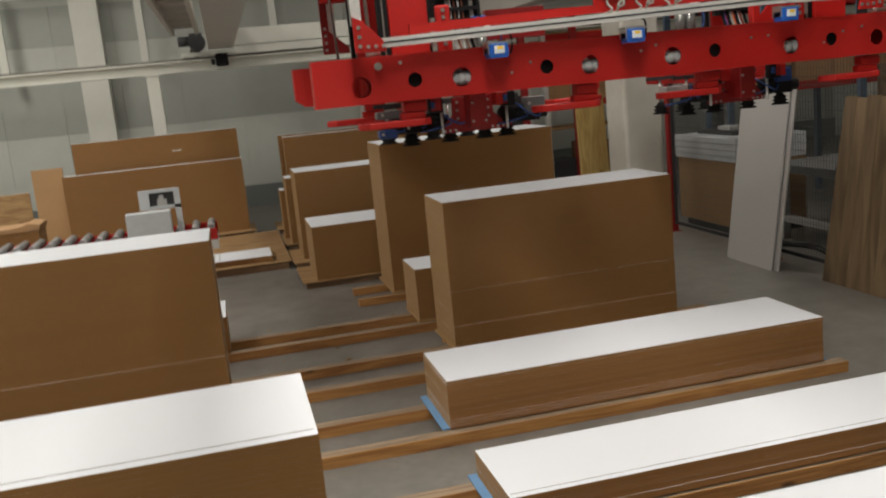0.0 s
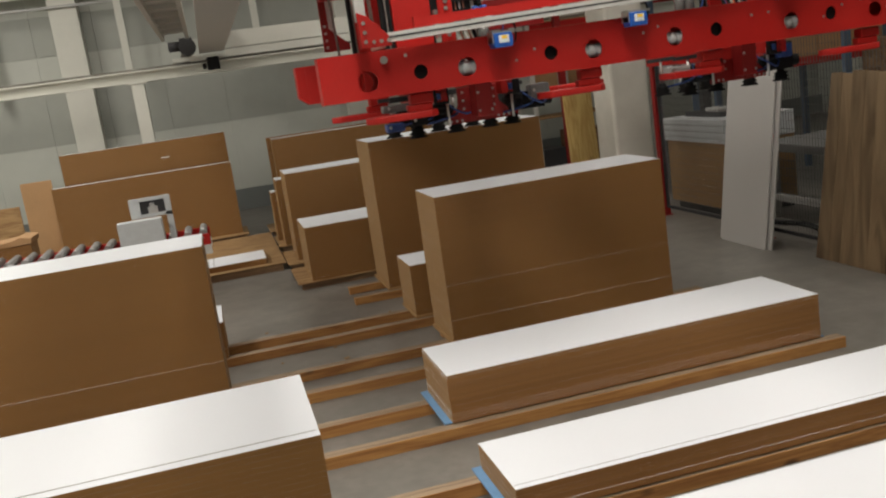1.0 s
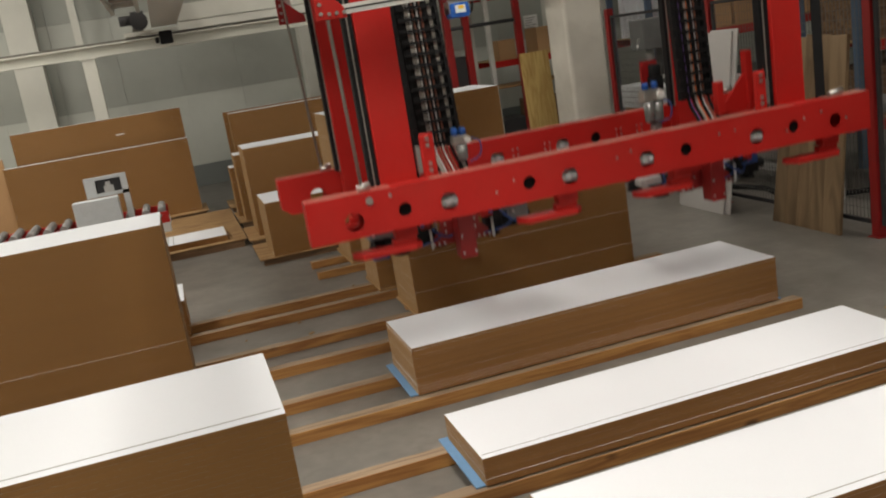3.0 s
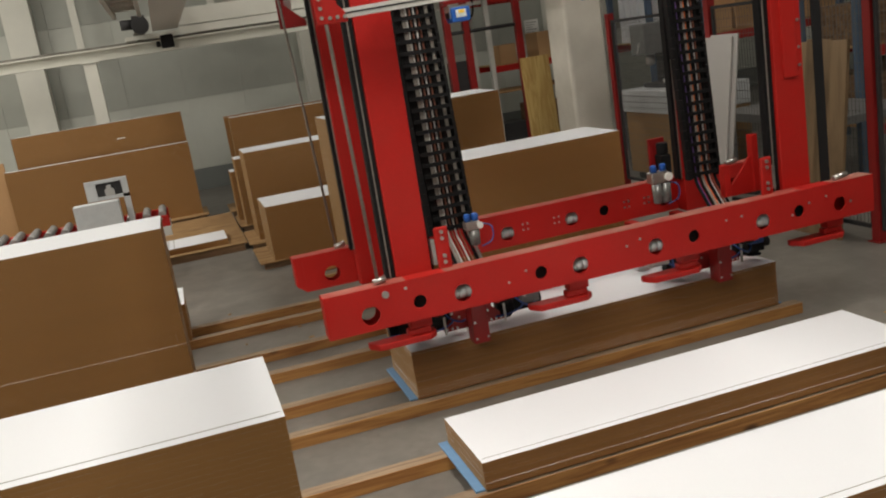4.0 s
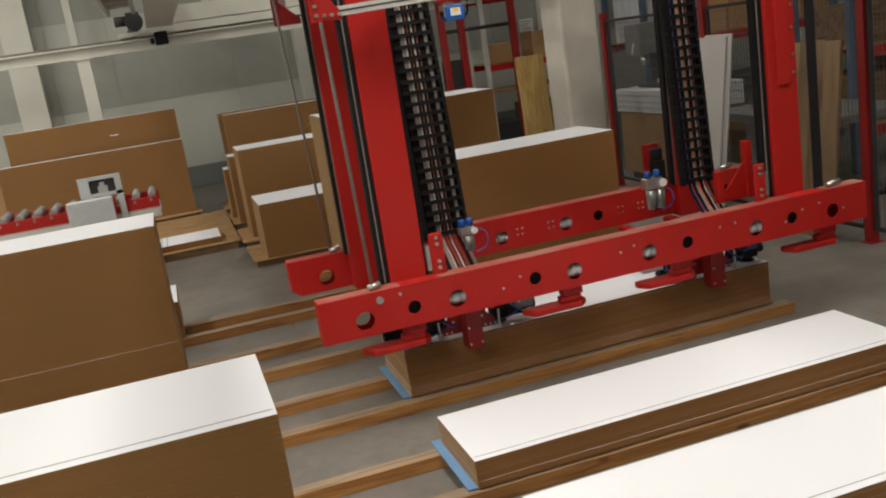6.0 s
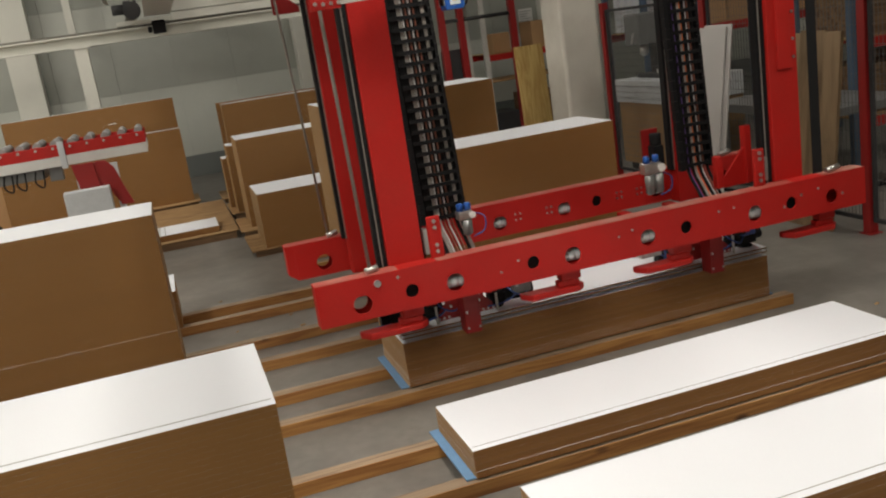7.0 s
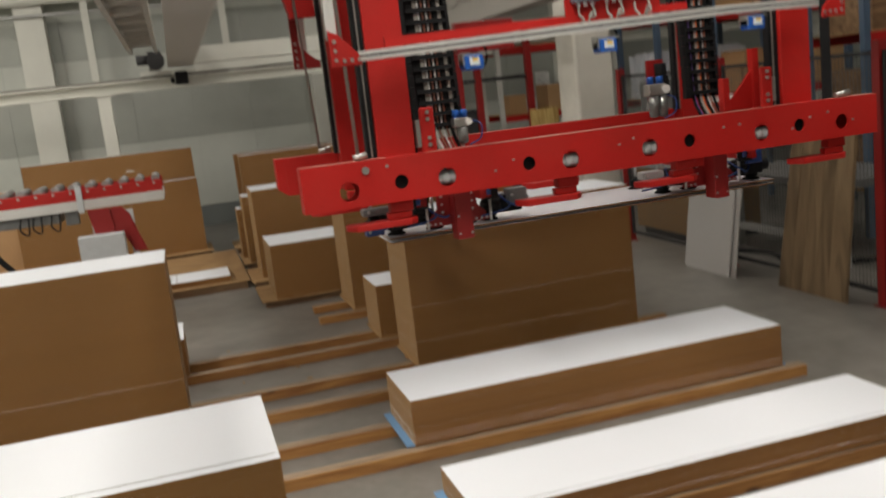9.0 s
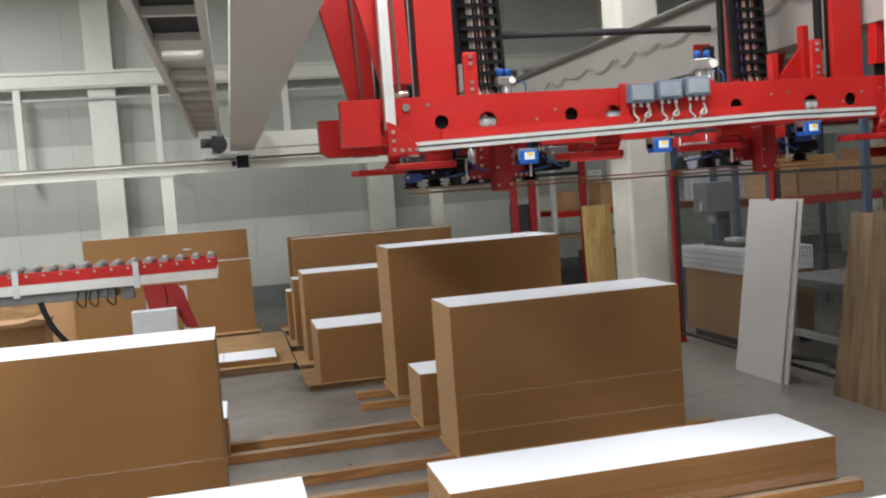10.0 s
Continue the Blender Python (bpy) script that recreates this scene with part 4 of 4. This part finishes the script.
        for x in xs:
            b = bmesh.new()
            cup(b, x, y, 0.416)
            part("suction_cup", b, M_RUBBER, bar, "black bellows suction cup")
            b = bmesh.new()
            rod(b, (x, y, 0.5015), (x, y, 0.6545), 0.010, 8)
            part("cup_stem", b, M_STEEL, bar)
    rs = random.Random(9)
    for x in (0.0, 0.25, 0.75, 1.9, 2.45):
        for pts in ([(x, 0.05, 0.62), (x + 0.05, -0.02 + rs.uniform(-.02, .02), 0.56), (x + 0.14, 0.0, 0.53), (x + 0.20, 0.06, 0.62)],
                    [(x - 0.14, 0.0, 0.50), (x - 0.05, -0.04, 0.515), (x + 0.06, 0.0, 0.54), (x + 0.10, 0.08, 0.62)]):
            b = bmesh.new()
            tube(b, pts, 0.0065, 6)
            part("air_hose", b, M_CABLE_B, e, "blue air hose")
    for x in (0.20, 0.66, 2.08, 2.52):
        part("valve_block", shape((x - 0.045, x + 0.045, -0.10, -0.05, 0.61, 0.70)), M_BLACK, e, "black valve block", 0.006)
        part("valve_coil", shape((x - 0.035, x - 0.01, -0.115, -0.1005, 0.64, 0.68)), M_CABLE_B, e, "blue valve coil", 0.004)
    for x, y, z, w, h, m, nm, lb in ((-0.10, -0.02, 0.485, 0.11, 0.05, M_CABLE_B, "pneumatic_block", "blue pneumatic block"), (0.06, 0.0, 0.50, 0.10, 0.06, M_BLACK, "pneumatic_block", "black pneumatic block"),
                                  (-0.05, 0.05, 0.60, 0.20, 0.045, M_MACHINE, "manifold", "grey valve manifold"), (0.86, 0.02, 0.55, 0.13, 0.10, M_MACHINE, "manifold", "grey valve manifold"),
                                  (1.86, 0.05, 0.57, 0.16, 0.05, M_GREYPAINT, "manifold", "pale grey valve manifold"), (2.62, 0.0, 0.58, 0.12, 0.09, M_CABLE_B, "pneumatic_block", "blue pneumatic block")):
        part(nm, shape((x - w / 2, x + w / 2, y - 0.05, y + 0.04, z, z + h)), m, e, lb, 0.008)
        b = bmesh.new()
        rod(b, (x - w / 3, y - 0.062, z + h * 0.6), (x - w / 3, y - 0.0505, z + h * 0.6), 0.009, 8)
        part("fitting", b, M_STEEL, e, "bright fitting")
    # filter units
    for x, y, z, f in ((0.60, 0.20, 0.96, 1.0), (2.03, 0.20, 0.965, 1.35)):
        u = part("filter_unit", shape((x - 0.05 * f, x + 0.05 * f, y - 0.03, y + 0.05, z + 0.11 * f, z + 0.17 * f)), M_STEEL, e, "metal air filter unit", 0.008)
        for q in ((0.0,) if f == 1 else (-0.03, 0.04)):
            b = bmesh.new()
            lathe(b, (x + q + 0.01, y, z), [(0.02, 0.0), (0.035, 0.012), (0.038, 0.109 * f)], 16)
            part("bowl", b, M_GLASS, u, "clear filter bowl")
        for q in (-0.027, 0.027):
            b = bmesh.new()
            lathe(b, (x + q * f, y, z + 0.171 * f), [(0.024, 0), (0.024, 0.04), (0.018, 0.05)], 12)
            part("knob", b, M_BLUE, u, "blue knob")
        b = bmesh.new()
        rod(b, (x + 0.045 * f, y - 0.045, z + 0.14 * f), (x + 0.045 * f, y - 0.031, z + 0.14 * f), 0.022 * f, 14)
        part("gauge", b, M_PAPER, u, "round pressure gauge")
        b = bmesh.new()
        rod(b, (x - 0.035 * f, y - 0.04, z + 0.13 * f), (x - 0.035 * f, y - 0.0305, z + 0.13 * f), 0.010, 8)
        part("fitting", b, M_STEEL, u, "bright fitting")
        b = bmesh.new()
        tube(b, [(x + 0.05 * f, y, z + 0.15), (x + 0.12, y - 0.05, z + 0.12), (x + 0.11, y - 0.06, z + 0.03), (x + 0.04, y - 0.03, z - 0.01)], 0.005, 6)
        part("hose", b, M_CABLE_B, u, "blue hose")
    # energy chains
    for xb, mats_ in ((0.325, (M_RUBBER, M_RUBBER, M_CABLE, M_CABLE_W, M_CABLE_R, M_CABLE_W, M_CABLE_R, M_RUBBER, M_CABLE)), (2.335, (M_RUBBER, M_CABLE_V, M_RUBBER, M_CABLE, M_CABLE_O, M_RUBBER, M_CABLE_W, M_CABLE_R, M_RUBBER))):
        w = 0.33 if xb < 1 else 0.275
        b = bmesh.new()
        z = 1.06
        k = 0
        while z < 3.8:
            x0 = xb - 0.038 * (z - 1.0)
            for sx, sw in ((x0, 0.036), (x0 + w - 0.024, 0.024)):
                bx(b, sx + (0.003 if k % 2 else 0), sx + sw, 0.30, 0.345, z, z + 0.072)
            bx(b, x0 + 0.046, x0 + w - 0.025, 0.297, 0.306, z + 0.022, z + 0.048)
            bx(b, x0 + 0.004, x0 + w - 0.004, 0.346, 0.354, z, z + 0.0735)
            z += 0.074
            k += 1
        chain = part("energy_chain", b, M_BLACK, e, "black plastic energy chain full of cables")
        for q, m in enumerate(mats_):
            b = bmesh.new()
            for r in range(2 if m in (M_RUBBER, M_CABLE) else 1):
                cx = xb + 0.058 + q * (w - 0.09) / 9 + r * 0.012
                tube(b, [(cx - 0.106, 0.324, 3.8), (cx - 0.053, 0.320, 2.4), (cx - 0.012, 0.324, 1.3), (cx, 0.32, 1.06), (cx + 0.03, 0.28, 0.93), (cx + 0.05, 0.20, 0.80)], 0.006, 6)
            part("cable", b, m, chain)
    # motor at the second chain
    b = bmesh.new()
    bx(b, 2.27, 2.35, 0.55, 0.65, 1.08, 1.24)
    rod(b, (2.31, 0.60, 1.24), (2.31, 0.60, 1.33), 0.045, 14)
    part("small_motor", b, M_BLACK, e, "black servo motor", 0.008)
    part("motor_plate", shape((2.23, 2.37, 0.66, 0.68, 1.06, 1.36)), M_DARKRED, e, "", 0.004)
    return e


grip = gripper()

# the two thin panels that the gripper takes up


def loose_panel(z, seed):
    b = bmesh.new()
    v, fs = bx(b, 0, 2.8, 0, 0.70, 0, 0.0096)
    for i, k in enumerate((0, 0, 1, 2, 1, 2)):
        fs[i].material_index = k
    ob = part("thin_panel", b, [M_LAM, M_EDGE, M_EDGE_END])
    ob.location = (0.0015 * seed, 0.0015 * seed, z)
    return tagged(ob, "thin white panel with brown edges on top of a stack", "panel", "lifted panels")


panel_low, panel_top = loose_panel(ATOP + 0.0003, 1), loose_panel(ATOP + 0.0103, 2)

# ---------------------------------------------------------------- fence side


def fence(label, x, y0, y1, posts, z1=2.25, rim=M_DARKGREY):
    e = thing("mesh_fence", label, "fence", "fences")
    for py in posts:
        p = part("post", shape((x - 0.045, x + 0.045, py - 0.045, py + 0.045, 0.008, z1 + 0.1)), M_DARKRED, e, "red square post", 0.004)
        part("foot_plate", shape((x - 0.07, x + 0.07, py - 0.07, py + 0.07, 0.0, 0.0078)), M_DARKRED, p)
    ys = sorted(posts)
    for a, b_ in zip(ys[:-1], ys[1:]):
        b = bmesh.new()
        bx(b, x - 0.015, x + 0.015, a + 0.05, b_ - 0.05, 0.11, 0.145)
        bx(b, x - 0.015, x + 0.015, a + 0.05, b_ - 0.05, z1 - 0.025, z1 + 0.01)
        bx(b, x - 0.015, x + 0.015, a + 0.05, a + 0.085, 0.1455, z1 - 0.0255)
        bx(b, x - 0.015, x + 0.015, b_ - 0.085, b_ - 0.05, 0.1455, z1 - 0.0255)
        part("panel_frame", b, rim, e)
        b = bmesh.new()
        y = a + 0.085
        while y < b_ - 0.07:
            bx(b, x - 0.002, x + 0.002, y - 0.002, y + 0.002, 0.145, z1 - 0.025)
            y += 0.046
        z = 0.24
        while z < z1 - 0.05:
            bx(b, x + 0.0022, x + 0.006, a + 0.06, b_ - 0.06, z - 0.0018, z + 0.0018)
            z += 0.085
        tagged(part("wire_mesh", b, M_MESH, e, "dark wire mesh"), kind="stuff")
    return e


fence("dark wire mesh safety fence with red posts", 4.66, -5.0, 6.3, [-5.3, -3.2, -1.1, 1.03, 3.4, 5.72])


def lean(name, label, cat, y0, y1, h, foot, t, m, top, bevel=0.003, group=""):
    """A board that leans against the fence: foot at x = foot, top edge at x = top."""
    b = bmesh.new()
    bx(b, 0, t, 0, y1 - y0, 0, h)
    ob = part(name, b, m, None, "", bevel)
    ob.matrix_basis = pose(foot, y0, 0.0) @ pose(0, 0, 0, 0, math.degrees(math.asin((top - foot) / h)), 0)
    return tagged(ob, label, cat, group)


# White boards, the low light on them painted as grey.
lean("white_board", "white laminated board leaning on the mesh fence", "board", 2.93, 3.77, 1.95, 4.31, 0.019, M_DIMBOARD, 4.60, group="leaning boards")
lean("white_board", "white laminated board leaning behind another board", "board", 2.86, 3.86, 1.97, 4.345, 0.019, M_DIMBOARD, 4.625, group="leaning boards")
e = thing("plank_panel", "grey-brown wooden plank panel leaning on the fence", "wooden panel")
e.matrix_basis = pose(4.46, 1.31, 0) @ pose(0, 0, 0, 0, 4.6, 0)
o = 0.0
for k, w in enumerate((0.24, 0.17, 0.21, 0.16, 0.19)):
    b = shape((0, 0.034 + 0.002 * (k % 2), o, o + w - 0.003, 0.0, 1.82 + 0.012 * ((k * 7) % 3)))
    for v in b.verts:
        if v.co.z > 0.5:
            v.co.y = v.co.y * 0.86 - 0.06
    part("plank", b, M_PLANK, e, "", 0.003)
    o += w

# big white column beyond the fence
tagged(part("column", shape((4.84, 5.49, 7.5, 8.2, 0, CEIL - 0.32)), M_COLUMN, None, "", 0.05), "broad white hall column with scuffs", "column", "", "structure")


def cabinet():
    e = thing("workbench", "workbench with brown front and white top drawer", "workbench", "", (5.05, 4.75, 0))
    part("body", shape((0, 1.0, 0, 1.5, 0.10, 0.955)), M_EDGE_END, e, "brown board front", 0.004)
    part("drawer_unit", shape((-0.03, 1.0, -0.02, 1.52, 0.96, 1.265)), M_GREYLID, e, "white drawer front", 0.006)
    for k in range(3):
        part("drawer_gap", shape((-0.034, -0.0305, 0.0, 1.5, 1.03 + 0.075 * k, 1.036 + 0.075 * k)), M_LINE, e, "dark gap between drawers")
    part("plinth", shape((0.04, 0.98, 0.04, 1.36, 0, 0.099)), M_DARKGREY, e)
    return e


cabinet()
e = thing("bench_tool", "grey machine on the workbench", "machine", "", (5.35, 5.7, 1.2655))
part("base", shape((-0.1, 0.35, -0.55, 0.35, 0, 0.06)), M_DARKGREY, e, "dark flat base", 0.01)
part("vise", shape((-0.08, 0.10, -0.45, -0.15, 0.0605, 0.12)), M_GREYPAINT, e, "", 0.015)
part("post", shape((0.10, 0.22, 0.16, 0.28, 0.0605, 0.46)), M_DARKGREY, e)
part("head", shape((-0.20, 0.22, 0.02, 0.42, 0.461, 0.88)), M_MACHINE, e, "worn grey machine head", 0.02)
b = bmesh.new()
lathe(b, (-0.02, 0.22, 0.30), [(0.03, 0.0), (0.06, 0.03), (0.06, 0.16)], 14)
part("chuck", b, M_STEEL, e, "bright steel chuck")
b = bmesh.new()
rod(b, (-0.24, 0.10, 0.62), (-0.36, -0.05, 0.50), 0.014, 8)
part("lever", b, M_STEEL, e, "bright lever")


def work_table(x, y):
    e = thing("work_table", "grey steel work table on the floor", "table", "", (x, y, 0))
    part("tabletop", shape((0, 1.2, 0, 2.2, 0.86, 0.95)), M_MACHINE, e, "", 0.006)
    for lx in (0.1, 1.0):
        for ly in (0.12, 2.0):
            part("leg", shape((lx, lx + 0.10, ly, ly + 0.10, 0, 0.859)), M_GREYPAINT, e)
    part("stretcher", shape((0.11, 0.19, 0.225, 1.995, 0.22, 0.30)), M_GREYPAINT, e)
    return e


work_table(5.3, 2.3)
b = bmesh.new()
tube(b, [(5.0, 4.2, 0.03), (5.3, 3.6, 0.03), (5.2, 3.0, 0.03), (5.7, 2.5, 0.03), (6.4, 2.4, 0.03)], 0.03)
tagged(part("hose", b, M_RUBBER), "black hose lying on the floor", "hose")


def rack(x0, x1, y0, y1, levels, label, uprights=M_RACKBLUE, boards=()):
    e = thing("pallet_rack", label, "rack", "racks")
    for ux in (x0, x1):
        for uy in (y0, y1):
            b = bmesh.new()
            bx(b, ux - 0.045, ux + 0.045, uy - 0.04, uy + 0.04, 0, 3.6)
            part("upright", b, uprights, e, "perforated upright")
    for z in levels:
        for yy in (y0, y1):
            part("rack_beam", shape((x0 + 0.046, x1 - 0.046, yy - 0.025, yy + 0.025, z - 0.12, z)), M_RED, e, "red rack beam", 0.003)
        part("shelf", shape((x0 + 0.05, x1 - 0.05, y0 + 0.03, y1 - 0.03, z + 0.001, z + 0.025)), M_PLY, e, "chipboard shelf")
    for z in boards:
        part("shelf", shape((x0 + 0.05, x1 - 0.05, y0 - 0.02, y1 - 0.03, z - 0.03, z)), M_PLY, e, "pale plywood shelf")
    return e


def carton(x, y, z, w, d, h, rz=0.0):
    e = tagged(part("carton", shape((0, w, 0, d, 0, h)), M_CARD, None, "", 0.006), "brown cardboard carton on a shelf", "carton", "cartons")
    e.matrix_basis = pose(x, y, z, 0, 0, rz)
    t = part("tape", shape((w * 0.46, w * 0.54, 0.005, d - 0.005, h + 0.0003, h + 0.001)), M_PAPER, e, "pale packing tape")
    return e


rack(6.9, 9.5, 1.2, 2.2, (1.62, 2.6), "pallet rack with red beams behind the fence")
rack(6.3, 8.6, 6.0, 6.9, (1.84, 3.0), "pallet rack with red beams behind the fence")
rack(6.25, 8.2, 7.45, 8.7, (1.80, 3.1), "pallet rack with red beams and white strips", M_RACKBLUE)
rack(6.7, 9.2, 3.5, 4.5, (0.55, 1.5, 2.45), "dim pallet rack with red beams behind the fence")
for x, y, z, w, h in ((6.8, 3.6, 0.5755, 0.9, 0.6), (7.8, 3.6, 0.5755, 1.0, 0.7), (6.85, 3.6, 1.5255, 0.7, 0.5), (7.7, 3.6, 1.5255, 1.2, 0.6), (6.9, 3.6, 2.4755, 1.1, 0.5)):
    tagged(part("crate", shape((x, x + w, y, y + 0.8, z, z + h)), M_PALLET, None, "", 0.01), "dark wooden crate on a rack shelf", "crate", "crates")
e = thing("strip_bundle", "row of white panel strips standing on a rack shelf", "panel strips")
for k in range(15):
    part("strip", shape((6.34 + 0.012 * (k % 3), 7.9, 7.52 + k * 0.075, 7.56 + k * 0.075, 1.8255, 2.5 + 0.02 * ((k * 5) % 4))), M_LAM, e)
rs = random.Random(12)
for (rx, ry, zs) in ((6.95, 1.3, (1.6455, 2.6255)), (6.38, 6.08, (1.8655, 3.0255))):
    for z in zs:
        x = rx
        while x < rx + 2.1:
            w = rs.uniform(0.4, 0.7)
            carton(x, ry + rs.uniform(0, 0.1), z, w, rs.uniform(0.55, 0.75), rs.uniform(0.3, 0.62))
            x += w + 0.04
# racks at the far end, beside the column
rack(4.985, 6.9, 11.3, 12.3, (1.69, 3.0), "far rack with red beams and pale uprights", M_PALEUP, (1.19,))
for x, z, w, h in ((5.17, 1.7155, 0.36, 0.36), (6.0, 1.7155, 0.45, 0.5)):
    carton(x, 11.35, z, w, 0.6, h)
for x, w, h, m in ((5.1, 0.5, 0.55, M_DARKGREY), (5.75, 0.7, 0.85, M_PALLET)):
    tagged(part("crate", shape((x, x + w, 11.4, 12.1, 0.0, h)), m, None, "", 0.01), "dark crate on the floor under the far rack", "crate", "crates")
paper = part("notice_sheet", shape((7.17, 7.52, Y1 - 0.056, Y1 - 0.053, 1.89, 2.49)), M_PAPER)
tagged(paper, "white printed notice on the far wall", "notice")
for k in range(9):
    part("text_line", shape((7.20, 7.47 - 0.05 * (k % 3), Y1 - 0.0585, Y1 - 0.0565, 2.42 - 0.055 * k, 2.435 - 0.055 * k)), M_LINE, paper)
lean_b = part("pine_board", shape((0, 0.52, 0, 0.03, 0, 1.85)), M_YPLANK, None, "", 0.003)
lean_b.matrix_basis = pose(4.63, 8.85, 0, 0, 0, 0) @ pose(0, 0, 0, -4, 0, 0)
tagged(lean_b, "yellow pine board standing before the far rack", "board")


def far_frame():
    e = thing("machine_frame", "red steel machine frame near the far wall", "machine frame")
    for x in (4.06, 4.43, 5.47):
        part("post", shape((x - 0.06, x + 0.06, 10.9, 11.02, 0, 3.3)), M_DARKRED, e, "red post", 0.004)
    part("top_bar", shape((4.0, 5.53, 10.88, 11.04, 3.301, 3.45)), M_RED, e, "red cross bar", 0.004)
    b = bmesh.new()
    rod(b, (4.0, 10.95, 2.43), (5.4, 10.95, 2.43), 0.035, 12)
    part("rod", b, M_DARKGREY, e, "dark bar")
    part("housing", shape((4.05, 4.5, 11.1, 11.25, 0.9, 1.9)), M_DARKGREY, e, "dark housing")
    return e


far_frame()
wall_panels()


def motions():
    lift = [(0, 1.541), (0.5, 1.549), (1.0, 1.547), (1.5, 1.544), (2.0, 1.529), (2.3, 1.43), (2.5, 1.284), (2.7, 0.996), (3.0, 0.575), (3.4, 0.20), (3.8, 0.055),
            (4.0, 0.022), (4.5, 0.0), (5.0, -0.024), (5.5, -0.025), (6.6, -0.025), (7.0, 0.016), (7.5, 0.077), (8.0, 0.154), (8.5, 0.416),
            (9.0, 1.026), (9.5, 1.636), (10.0, 1.897)]
    side = [(0, -0.12), (0.25, -0.055), (0.5, -0.012), (0.8, 0.0), (10.0, 0.0)]
    sx = lambda t: float(np.interp(t, [s[0] for s in side], [s[1] for s in side]))
    walk(grip, [(t, pose(sx(t), 0, z)) for t, z in sorted(lift + [(0.25, 1.545)])])
    for foot in feet:
        walk(foot, [(0, pose(0, 0, 0.11)), (1.5, pose(0, 0, 0.11)), (1.8, pose(0, 0, 0.055)), (2.1, pose(0, 0, 0.02)), (2.35, pose(0, 0, 0)), (10, pose(0, 0, 0))])
    for bar in cup_bars:
        walk(bar, [(0, pose(0, 0, 0)), (1.9, pose(0, 0, 0)), (2.35, pose(0, 0, 0.031)), (10, pose(0, 0, 0.031))])
    for ob in (crane, car):
        walk(ob, [(t, pose(x, 0, 0)) for t, x in side])
    up = [(t, z + 0.025 if t > 6.5 else 0.0) for t, z in lift]
    walk(panel_top, [(t, pose(0, 0, ATOP + 0.0103 + z)) for t, z in up])
    walk(panel_low, [(t, pose(0, 0, ATOP + 0.0003 + max(0.0, z - 0.016) if t > 6 else ATOP + 0.0003)) for t, z in up])
    walk(conv, [(0, pose(-1.42, 5.95, 0.79)), (5.6, pose(-1.42, 5.95, 0.79)), (5.9, pose(-1.42, 5.95, 0.90)), (6.4, pose(-1.42, 5.95, 1.50)),
                (6.75, pose(-1.42, 5.95, 1.66)), (10, pose(-1.42, 5.95, 1.66))])


motions()
